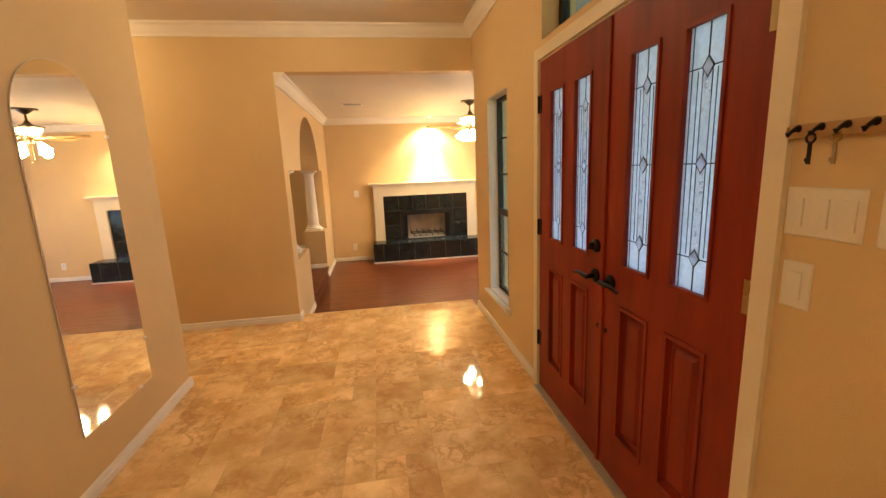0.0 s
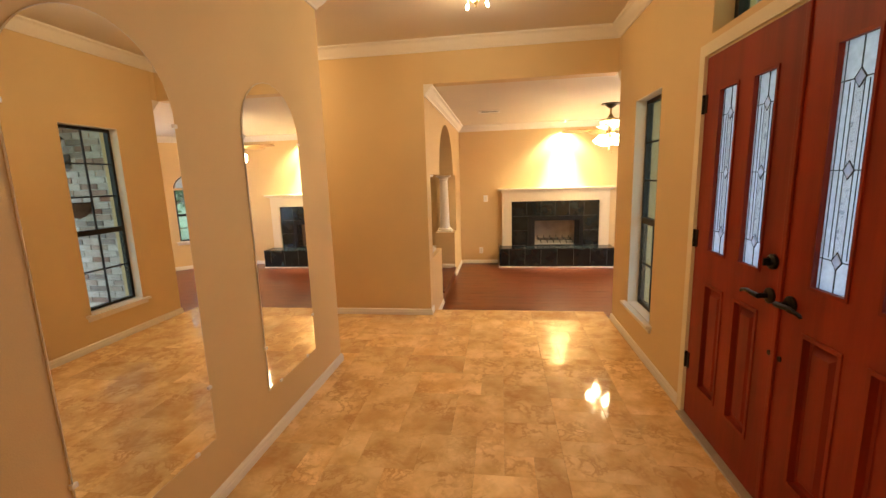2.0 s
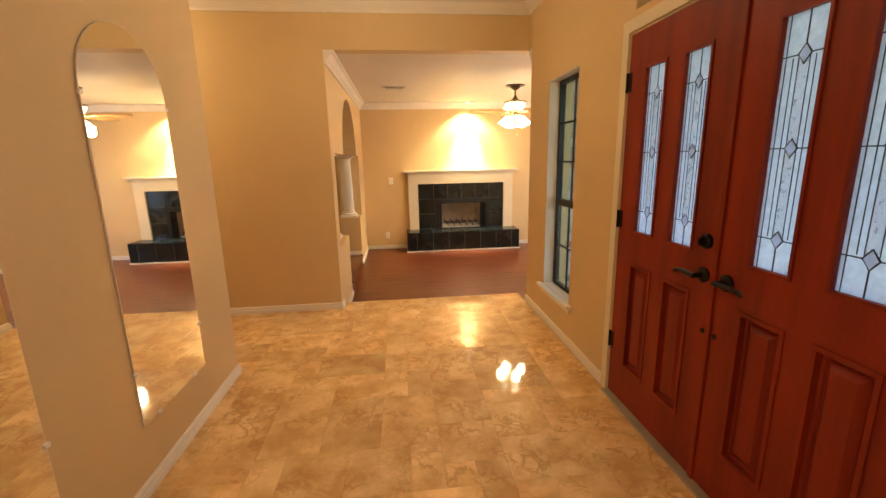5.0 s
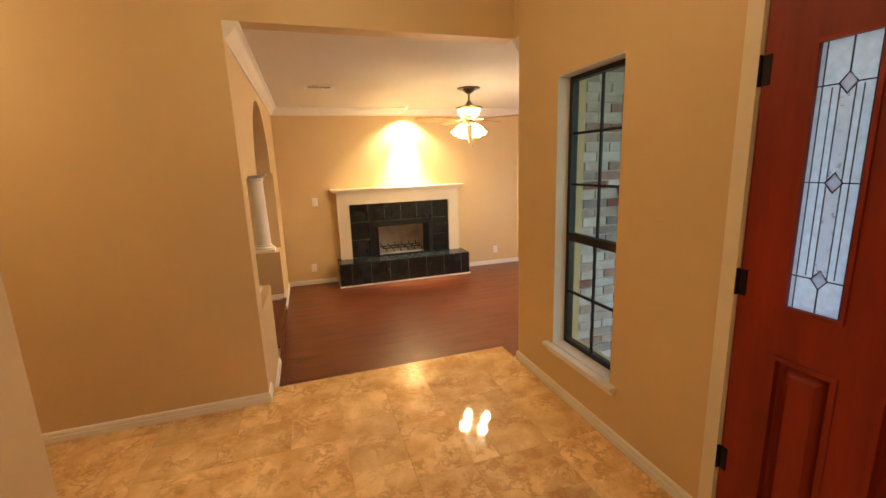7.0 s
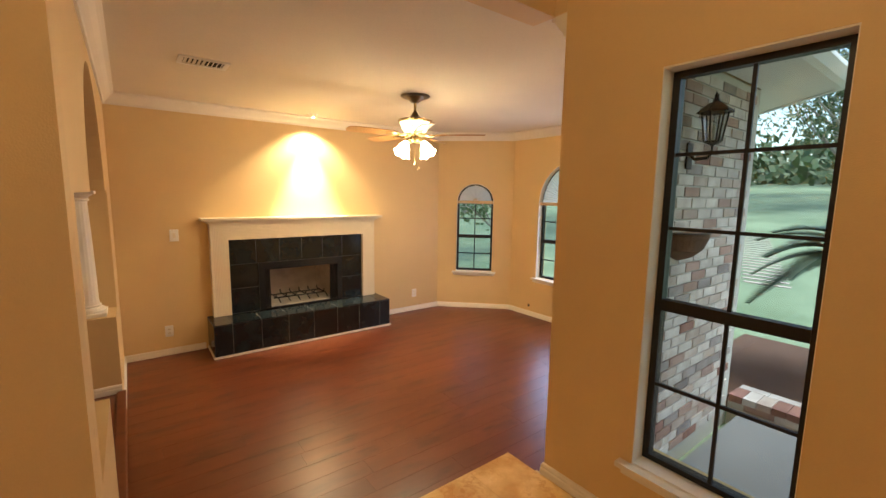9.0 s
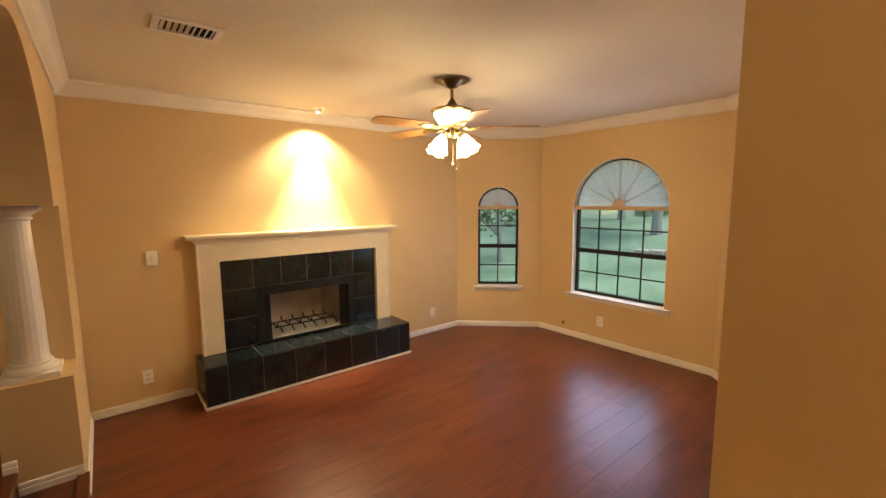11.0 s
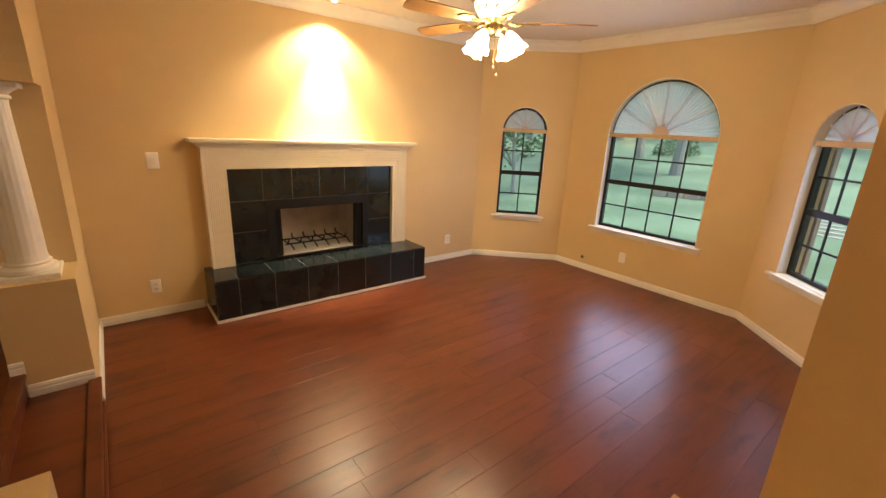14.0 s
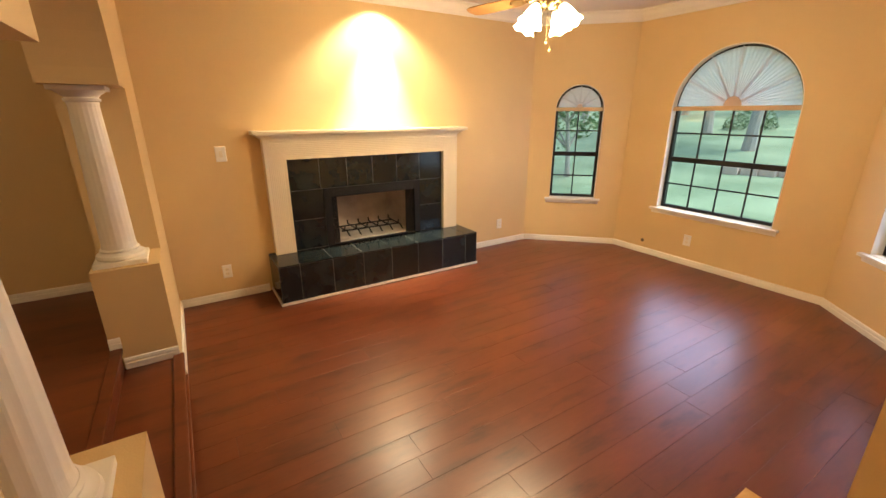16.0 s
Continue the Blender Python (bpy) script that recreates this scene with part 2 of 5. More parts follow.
M_ASH = material("grey_ash", (0.5, 0.47, 0.42), 0.95, scale=12, amount=0.5, bump=0.5)
M_PLASTIC = material("ivory_plastic", (0.78, 0.70, 0.56), 0.35, scale=6, amount=0.08, bump=0)
M_WHITEPL = material("white_plastic", (0.84, 0.80, 0.74), 0.35, scale=6, amount=0.08, bump=0)
M_OAK = material("honey_oak", (0.52, 0.30, 0.11), 0.4, dark=(0.34, 0.17, 0.06), scale=4, amount=0.6, fine=40, stretch=(3, 0.5, 3))
M_BLADE = material("oak_fan_blade", (0.42, 0.22, 0.07), 0.4, dark=(0.25, 0.11, 0.03), scale=4, amount=0.6, fine=40, stretch=(0.6, 3, 3))
# tan puts the shading of thick, backlit cloth into the colour
M_SHADE = material("shaded_gather_cloth", (0.64, 0.49, 0.40), 0.85, scale=9, amount=0.15, bump=0.1)
def mixed_brick():
    """Whitewashed bricks with grey and red-brown ones among them."""
    m = material("whitewashed_brick", (0.66, 0.60, 0.57), 0.85, dark=(0.46, 0.37, 0.34), scale=9, amount=0.8, fine=70, fine_amount=0.14, bump=0.5, bump_scale=60, vary=0.12)
    n, l = m.node_tree.nodes, m.node_tree.links
    b = n["Principled BSDF"]
    src = b.inputs["Base Color"].links[0].from_socket
    info, wn = n.new("ShaderNodeObjectInfo"), n.new("ShaderNodeTexWhiteNoise")
    wn.noise_dimensions = "1D"
    l.new(info.outputs["Random"], wn.inputs["W"])
    ramp = n.new("ShaderNodeValToRGB")
    ramp.color_ramp.interpolation = "CONSTANT"
    e = ramp.color_ramp.elements
    e[0].position, e[0].color = 0.0, (1, 1, 1, 1)
    e[1].position, e[1].color = 0.55, (0.78, 0.70, 0.66, 1)
    for p, c in ((0.72, (0.55, 0.53, 0.55, 1)), (0.82, (0.62, 0.45, 0.41, 1)), (0.92, (0.44, 0.43, 0.46, 1)), (0.96, (0.46, 0.25, 0.22, 1))):
        x = e.new(p)
        x.color = c
    l.new(wn.outputs["Value"], ramp.inputs[0])
    mix = n.new("ShaderNodeMix")
    mix.data_type, mix.blend_type = "RGBA", "MULTIPLY"
    mix.inputs["Factor"].default_value = 1.0
    l.new(src, mix.inputs["A"])
    l.new(ramp.outputs[0], mix.inputs["B"])
    l.new(mix.outputs["Result"], b.inputs["Base Color"])
    return m


M_BRICK = mixed_brick()
M_MORTAR = material("pale_mortar", (0.60, 0.57, 0.53), 0.95, scale=20, amount=0.3, bump=0.4)
M_CONCRETE = material("porch_concrete", (0.20, 0.195, 0.20), 0.8, scale=3, amount=0.35, fine=80, bump=0.3)
M_GRASS = material("lawn", (0.31, 0.385, 0.235), 0.9, dark=(0.185, 0.25, 0.14), scale=0.55, amount=1.0, fine=9, fine_amount=0.22, bump=0.8, bump_scale=50)
M_MULCH = material("brown_mulch", (0.15, 0.075, 0.05), 0.95, scale=14, amount=0.7, bump=1.0, bump_scale=60)
M_PATH = material("pale_paving", (0.60, 0.47, 0.41), 0.9, scale=6, amount=0.4, bump=0.3)
M_LEAF = material("green_leaf", (0.10, 0.17, 0.06), 0.6, dark=(0.055, 0.11, 0.035), scale=3, amount=0.8, vary=0.3, bump=0.1)
M_PALM = material("palm_frond", (0.045, 0.085, 0.045), 0.5, dark=(0.025, 0.06, 0.03), scale=6, amount=0.7, vary=0.2)
M_BARK = material("grey_bark", (0.42, 0.38, 0.34), 0.95, scale=9, amount=0.7, bump=1.0, bump_scale=25, stretch=(1, 1, 0.3))
M_SOFFIT = material("white_soffit", (0.74, 0.73, 0.72), 0.6, scale=5, amount=0.15)
M_SHINGLE = material("brown_shingle", (0.14, 0.105, 0.09), 0.9, scale=14, amount=0.6, bump=0.6)
# near-black colour for the shade inside socket slots and the vent
M_DARK = material("painted_cavity_shade", (0.01, 0.01, 0.01), 0.9)
M_MIRROR = material("mirror_silver", (0.90, 0.90, 0.88), 0.0, metal=1.0, amount=0.0, fine_amount=0.0, bump=0, gloss_vary=0.0)
M_GLASS = glass("window_glass", tint=(0.90, 0.95, 0.91))
M_LEADED = glass("textured_leaded_glass", 0.08, bump=0.4, haze=0.78)
M_RIPPLE = glass("rippled_clear_glass", 0.05, bump=1.0, bump_scale=70, haze=0.22)
# milky haze puts the clear bevels' bright white look into the glass
M_BEVEL = glass("bright_milky_bevel", 0.05, haze=0.8)
M_TULIP = glow("lit_tulip_glass", (1.0, 0.80, 0.48), 9.0)
M_BULB = glow("lit_bulb", (1.0, 0.78, 0.45), 30.0)
M_RAIL = material("tan_shade_rail", (0.60, 0.40, 0.22), 0.5, scale=6, amount=0.2, bump=0.03)
M_BAND = glow("lit_painted_glass", (1.0, 0.84, 0.50), 2.2)
M_MOTIF = material("green_painted_motif", (0.16, 0.20, 0.08), 0.4, scale=20)
M_LANTERN = glass("lantern_glass", 0.1, (0.8, 0.82, 0.84))


# ---- mesh helpers ----
def bm_box(x0, y0, z0, x1, y1, z1, bevel=0.0, bm=None):
    bm = bm or bmesh.new()
    r = bmesh.ops.create_cube(bm, size=1.0, matrix=Matrix.LocRotScale(((x0 + x1) / 2, (y0 + y1) / 2, (z0 + z1) / 2), None, (abs(x1 - x0), abs(y1 - y0), abs(z1 - z0))))
    if bevel:
        edges = list({e for v in r["verts"] for e in v.link_edges})
        bmesh.ops.bevel(bm, geom=edges, offset=bevel, segments=2, affect="EDGES", profile=0.6)
    return bm


def bm_turn(profile, seg=24, at=(0, 0, 0), bm=None):
    """A body of revolution about z: (radius, height) from the bottom up."""
    bm = bm or bmesh.new()
    rings = []
    for r, z in profile:
        if r < 1e-5:
            rings.append([bm.verts.new((at[0], at[1], at[2] + z))])
        else:
            rings.append([bm.verts.new((at[0] + r * math.cos(2 * math.pi * i / seg), at[1] + r * math.sin(2 * math.pi * i / seg), at[2] + z)) for i in range(seg)])
    for a, b in zip(rings, rings[1:]):
        for i in range(seg):
            j = (i + 1) % seg
            q = [a[i % len(a)], a[j % len(a)], b[j % len(b)], b[i % len(b)]]
            q = [v for k, v in enumerate(q) if v not in q[:k]]
            if len(q) > 2:
                bm.faces.new(q)
    for ring, flip in ((rings[0], True), (rings[-1], False)):
        if len(ring) > 2:
            bm.faces.new(ring[::-1] if flip else ring)
    return bm


def bm_tube(points, radius, seg=8, bm=None):
    """A round bar along points; radius may be one number or one for each point."""
    bm = bm or bmesh.new()
    pts = [Vector(p) for p in points]
    rad = radius if isinstance(radius, (list, tuple)) else [radius] * len(pts)
    rings = []
    for i, p in enumerate(pts):
        d = (pts[min(i + 1, len(pts) - 1)] - pts[max(i - 1, 0)]).normalized()
        q = d.to_track_quat("Z", "Y")
        rings.append([bm.verts.new(p + q @ Vector((rad[i] * math.cos(2 * math.pi * k / seg), rad[i] * math.sin(2 * math.pi * k / seg), 0))) for k in range(seg)])
    for a, b in zip(rings, rings[1:]):
        for k in range(seg):
            bm.faces.new((a[k], a[(k + 1) % seg], b[(k + 1) % seg], b[k]))
    bm.faces.new(rings[0][::-1])
    bm.faces.new(rings[-1])
    return bm


def bm_panel(place, outline, holes, depth):
    """A slab with holes. place(u, v, d) gives the point; outline and holes are loops of (u, v); depth is (front, back)."""
    bm = bmesh.new()
    for d in depth:
        edges = []
        for loop in (outline, *holes):
            vs = [bm.verts.new(place(u, v, d)) for u, v in loop]
            edges += [bm.edges.new((vs[i], vs[(i + 1) % len(vs)])) for i in range(len(vs))]
        bmesh.ops.triangle_fill(bm, use_beauty=True, use_dissolve=False, edges=edges)
    for loop in (outline, *holes):
        k = len(loop)
        for i in range(k):
            a, b = loop[i], loop[(i + 1) % k]
            vs = [bm.verts.new(place(*p, d)) for p, d in ((a, depth[0]), (b, depth[0]), (b, depth[1]), (a, depth[1]))]
            bm.faces.new(vs)
    bmesh.ops.remove_doubles(bm, verts=bm.verts, dist=1e-5)
    bmesh.ops.recalc_face_normals(bm, faces=bm.faces)
    return bm


def bm_run(path, profile, closed=False):
    """A moulding along a plan path of (x, y); profile of (offset to the left of the way, z), mitred at the corners."""
    bm = bmesh.new()
    P = [Vector(p) for p in path]
    n = len(P)
    rings = []
    for i, p in enumerate(P):
        d0 = (p - P[i - 1]).normalized() if i or closed else None
        d1 = (P[(i + 1) % n] - p).normalized() if i < n - 1 or closed else None
        d0, d1 = d0 or d1, d1 or d0
        n0, n1 = Vector((-d0.y, d0.x)), Vector((-d1.y, d1.x))
        m = (n0 + n1)
        m = m / max(m.dot(n0), 1e-6) if m.length > 1e-6 else n0
        rings.append([bm.verts.new((p.x + m.x * o, p.y + m.y * o, z)) for o, z in profile])
    k = len(profile)
    for i in range(n if closed else n - 1):
        a, b = rings[i], rings[(i + 1) % n]
        for j in range(k):
            bm.faces.new((a[j], a[(j + 1) % k], b[(j + 1) % k], b[j]))
    if not closed:
        bm.faces.new(rings[0][::-1])
        bm.faces.new(rings[-1])
    bmesh.ops.recalc_face_normals(bm, faces=bm.faces)
    return bm


def join(*bms):
    out = bmesh.new()
    for b in bms:
        me = bpy.data.meshes.new("tmp")
        b.to_mesh(me)
        b.free()
        out.from_mesh(me)
        bpy.data.meshes.remove(me)
    return out


def mesh_of(name, bm, mat, smooth=False):
    me = bpy.data.meshes.new(name)
    bmesh.ops.recalc_face_normals(bm, faces=bm.faces)
    bm.to_mesh(me)
    bm.free()
    me.materials.append(mat)
    if smooth:
        for p in me.polygons:
            p.use_smooth = True
        me.set_sharp_from_angle(angle=radians(40))
    return me


def hang(ob, parent):
    """Parents ob, whose mesh is laid out in the world."""
    ob.parent = parent
    if parent.parent is None:
        ob.matrix_parent_inverse = parent.matrix_basis.inverted()


def part(name, bm, mat, parent=None, label="", smooth=False):
    ob = new(name, mesh_of(name, bm, mat, smooth))
    if parent:
        hang(ob, parent)
    if label:
        ob["label"] = label
    return ob


def piece(name, me, parent, m):
    ob = new(name, me)
    hang(ob, parent)
    ob.matrix_basis = m
    return ob


def thing(name, label, category, m=None, group="", kind=""):
    ob = new(name)
    ob.empty_display_size = 0.1
    if m:
        ob.matrix_world = m
    return tagged(ob, label, category, group, kind)


def structure(name, bm, mat, label, category):
    return tagged(part(name, bm, mat), label, category, kind="structure")


# ---- the plan ----
XL = -1.848         # living side of the columned wall
XM = -2.405         # mirror wall
YF = 3.533          # fireplace wall
ZL = -0.163         # sunken living floor
ZC, ZE = 2.375, 2.775  # ceilings: living, entry
XB = 2.695          # middle bay wall
YS = -0.07          # end of the front wall, and the wall beside the porch
BAY = [(1.913, YF), (XB, 2.782), (XB, 0.755), (1.89, YS)]
YT = 0.178          # edge of the tiled landing
ZU = 0.12           # dining floor
DOOR_A, DOOR_M, DOOR_B = -1.75, -2.505, -3.26


def bay_place(a, b):
    """place() for a wall from a to b in plan: u along it, v up, d outwards."""
    A, D = Vector(a), (Vector(b) - Vector(a)).normalized()
    return lambda u, v, d: (A.x + D.x * u - D.y * d, A.y + D.y * u + D.x * d, v)


def rect(u0, v0, u1, v1):
    return [(u0, v0), (u1, v0), (u1, v1), (u0, v1)]


def arched(u0, v0, u1, v1, seg=24):
    """A round-headed loop whose springing is at v1."""
    r, c = (u1 - u0) / 2, (u0 + u1) / 2
    return [(u0, v0), (u1, v0)] + [(c + r * math.cos(math.pi * i / seg), v1 + r * math.sin(math.pi * i / seg)) for i in range(seg + 1)]


# entry's front wall: runs from the opening towards the back, room on the -x side
front = lambda u, v, d: (d, -u, v)
WIN = (0.545, 0.328, 1.105, 2.025)
structure("wall_front", bm_panel(front, rect(-YS, -0.35, 7.2, ZE + 0.2), [rect(*WIN), rect(1.735, -0.02, 3.275, 2.045), rect(1.77, 2.15, 3.26, 2.60)], (0.0, 0.20)), M_WALL, "tan painted wall with the front door and a tall window", "wall")
# the wall over the step and the short wall left of it
structure("wall_opening", bm_panel(lambda u, v, d: (u, d, v), rect(-5.0, -0.35, XL, ZE + 0.2), [], (0.0, 0.14)), M_WALL, "plain tan painted wall beside the step down", "wall")
structure("wall_header", join(bm_box(XL, 0.0, ZC, 0.0, 0.14, ZE + 0.2), bm_box(-0.003, YS, ZC + 0.004, 0.2, 0.14, ZE + 0.2)), M_WALL, "tan painted wall above the wide opening", "wall")
# mirror block
structure("wall_mirrors", bm_box(-5.0, -3.69, -0.1, XM, -1.195, ZE + 0.1), M_WALL, "tan painted wall block with two arched mirrors", "wall")
structure("wall_hall_end", bm_box(-5.2, -7.2, -0.1, -5.0, 3.9, ZE + 0.2), M_WALL, "tan painted wall closing the hall", "wall")
structure("wall_back", bm_box(-5.0, -7.4, -0.1, 0.2, -7.2, ZE + 0.2), M_WALL, "tan painted wall behind the entry", "wall")
# fireplace wall, with the firebox opening
structure("wall_fireplace", bm_panel(lambda u, v, d: (u, YF + d, v), rect(-5.0, -0.35, BAY[0][0] + 0.12, ZC + 0.3), [rect(-0.575, 0.10, 0.345, 0.70)], (0.0, 0.2)), M_WALL, "tan painted wall behind the fireplace, washed by a spotlight", "wall")
WZ0, WZ1 = 0.385, 1.405
for k, (a, b, w) in enumerate(((BAY[0], BAY[1], 0.53), (BAY[1], BAY[2], 1.09), (BAY[2], BAY[3], 0.53))):
    L = (Vector(b) - Vector(a)).length
    c = L / 2
    structure("wall_bay_%d" % (k + 1), bm_panel(bay_place(a, b), rect(-0.04, -0.35, L + 0.04, ZC + 0.3), [arched(c - w / 2, WZ0, c + w / 2, WZ1)], (0.0, 0.17)), M_WALL, "tan painted bay wall with a round-headed window", "wall")
structure("wall_south", bm_box(0.20, YS - 0.18, -0.35, BAY[3][0] + 0.05, YS, ZC + 0.3), M_WALL, "tan painted wall of the sunken room beside the porch", "wall")
# columned wall
PY = (0.22, 0.915, 2.43, 2.76)
ZP, ZS = 0.575, 1.50
def palladian():
    r, c = (PY[2] - PY[1]) / 2, (PY[1] + PY[2]) / 2
    loop = [(PY[0], ZP), (PY[1], ZP), (PY[1], -0.34), (PY[2], -0.34), (PY[2], ZP), (PY[3], ZP), (PY[3], ZS)]
    loop += [(c + r * math.cos(math.pi * i / 28), ZS + 0.68 * math.sin(math.pi * i / 28)) for i in range(29)]
    return loop + [(PY[0], ZS)]
structure("wall_columns", bm_panel(lambda u, v, d: (XL - d, u, v), rect(0.14, -0.35, YF, ZC + 0.3), [palladian()], (0.0, 0.31)), M_WALL, "tan painted wall with an arched opening on pedestals", "wall")

# ceilings
structure("ceiling_entry", bm_box(-5.0, -7.2, ZE, 0.0, 0.0, ZE + 0.1), M_CEIL, "off-white textured entry ceiling", "ceiling")
structure("ceiling_living", join(bm_box(-5.0, 0.14, ZC, 0.0, YF, ZC + 0.1), bm_panel(lambda u, v, d: (u, v, d), [(0.0, YS), BAY[3], BAY[2], BAY[1], BAY[0], (0.0, YF)], [], (ZC, ZC + 0.1))), M_CEIL, "off-white textured ceiling of the sunken room", "ceiling")

# floors
floor_entry = structure("floor_entry", bm_box(-5.0, -7.2, -0.2, 0.0, -0.02, -0.006), M_GROUT, "polished golden travertine tile floor", "floor")
landing = structure("floor_landing", bm_box(XL, -0.02, ZL - 0.1, -0.02, YT - 0.006, -0.006), M_GROUT, "tiled edge of the entry above the sunken floor", "floor")
floor_living = structure("floor_living", bm_panel(lambda u, v, d: (u, v, d), [(XL - 0.02, 0.0), (0.0, 0.0), (0.0, YS), BAY[3], BAY[2], BAY[1], BAY[0], (XL - 0.02, YF)], [], (ZL - 0.0012, ZL - 0.1)), M_PLANK_GAP, "glossy red-brown plank floor of the sunken room", "floor")
floor_dining = structure("floor_dining", bm_box(-5.0, 0.14, -0.3, XL - 0.27, YF, ZU), M_PLANK, "dark red-brown wooden floor of the raised room", "floor")
floor_step = structure("floor_step", bm_box(XL - 0.28, PY[1], -0.3, XL, PY[2], -0.012), M_PLANK, "red-brown wooden step between the columns", "step")

# mouldings
BASE = [(0, 0), (0.016, 0), (0.016, 0.034), (0.012, 0.040), (0.013, 0.050), (0.009, 0.062), (0.0, 0.066)]
CROWN = [(0.0, 0.0), (0.0, -0.105), (0.012, -0.105), (0.018, -0.088), (0.042, -0.064), (0.066, -0.030), (0.078, -0.022), (0.09, -0.016), (0.09, 0.0)]
lift = lambda prof, z: [(o, z + h) for o, h in prof]
def baseboard(path, z=0.0, label="white painted baseboard along the wall"):
    return structure("baseboard", bm_run(path, lift(BASE, z)), M_TRIM, label, "baseboard")
def crown(path, z, label="white crown moulding under the ceiling"):
    return structure("crown_moulding", bm_run(path, lift(CROWN, z)), M_TRIM, label, "moulding")
baseboard([(0, DOOR_A + 0.07), (0, YS), (0.02, YS)])
baseboard([(0, -7.2), (0, DOOR_B - 0.07)])
baseboard([(XL, 0.14), (XL, 0.0), (-5.0, 0.0)])
baseboard([(-5.0, -1.195), (XM, -1.195), (XM, -3.69), (-5.0, -3.69)])
baseboard([(0.02, YS), BAY[3], BAY[2], BAY[1], BAY[0], (0.875, YF)], ZL)
baseboard([(-1.152, YF), (XL, YF), (XL, PY[2]), (XL - 0.001, PY[2])], ZL)
baseboard([(XL + 0.0, PY[2]), (XL - 0.262, PY[2])], -0.012)
baseboard([(XL - 0.255, PY[2]), (XL - 0.31, PY[2])], ZU)
baseboard([(XL, PY[1] - 0.001), (XL, YT)], ZL)
baseboard([(XL - 0.31, YF), (-5.0, YF)], ZU)
crown([(0, -7.2), (0, 0.0), (-5.0, 0.0)], ZE)
crown([(-5.0, -1.195), (XM, -1.195), (XM, -3.69), (-5.0, -3.69)], ZE)
crown([(0.0, YS), BAY[3], BAY[2], BAY[1], BAY[0], (XL, YF), (XL, 0.0)], ZC)


# ---- windows ----
M_SHADE_LIT = bpy.data.materials.new("translucent_pleated_cloth")
M_SHADE_LIT.use_nodes = True
_n, _l = M_SHADE_LIT.node_tree.nodes, M_SHADE_LIT.node_tree.links
_mix, _tr, _no, _tc = _n.new("ShaderNodeMixShader"), _n.new("ShaderNodeBsdfTranslucent"), _n.new("ShaderNodeTexNoise"), _n.new("ShaderNodeTexCoord")
_n["Principled BSDF"].inputs["Base Color"].default_value = (0.70, 0.62, 0.58, 1)
_n["Principled BSDF"].inputs["Roughness"].default_value = 0.85
_tr.inputs[0].default_value = (0.92, 0.87, 0.90, 1)
_no.inputs["Scale"].default_value = 30
_l.new(_tc.outputs["Object"], _no.inputs["Vector"])
_mr = _n.new("ShaderNodeMapRange")
_mr.inputs["To Min"].default_value, _mr.inputs["To Max"].default_value = 0.80, 0.90
_l.new(_no.outputs["Fac"], _mr.inputs["Value"])
_l.new(_mr.outputs[0], _mix.inputs[0])
_l.new(_n["Principled BSDF"].outputs[0], _mix.inputs[1])
_l.new(_tr.outputs[0], _mix.inputs[2])
_l.new(_mix.outputs[0], _n["Material Output"].inputs[0])


def ring(place, outer, inner, d0, d1):
    return bm_panel(place, outer, [inner], (d0, d1))


def bar(place, u0, v0, u1, v1, d0, d1):
    return bm_panel(place, rect(u0, v0, u1, v1), [], (d0, d1))


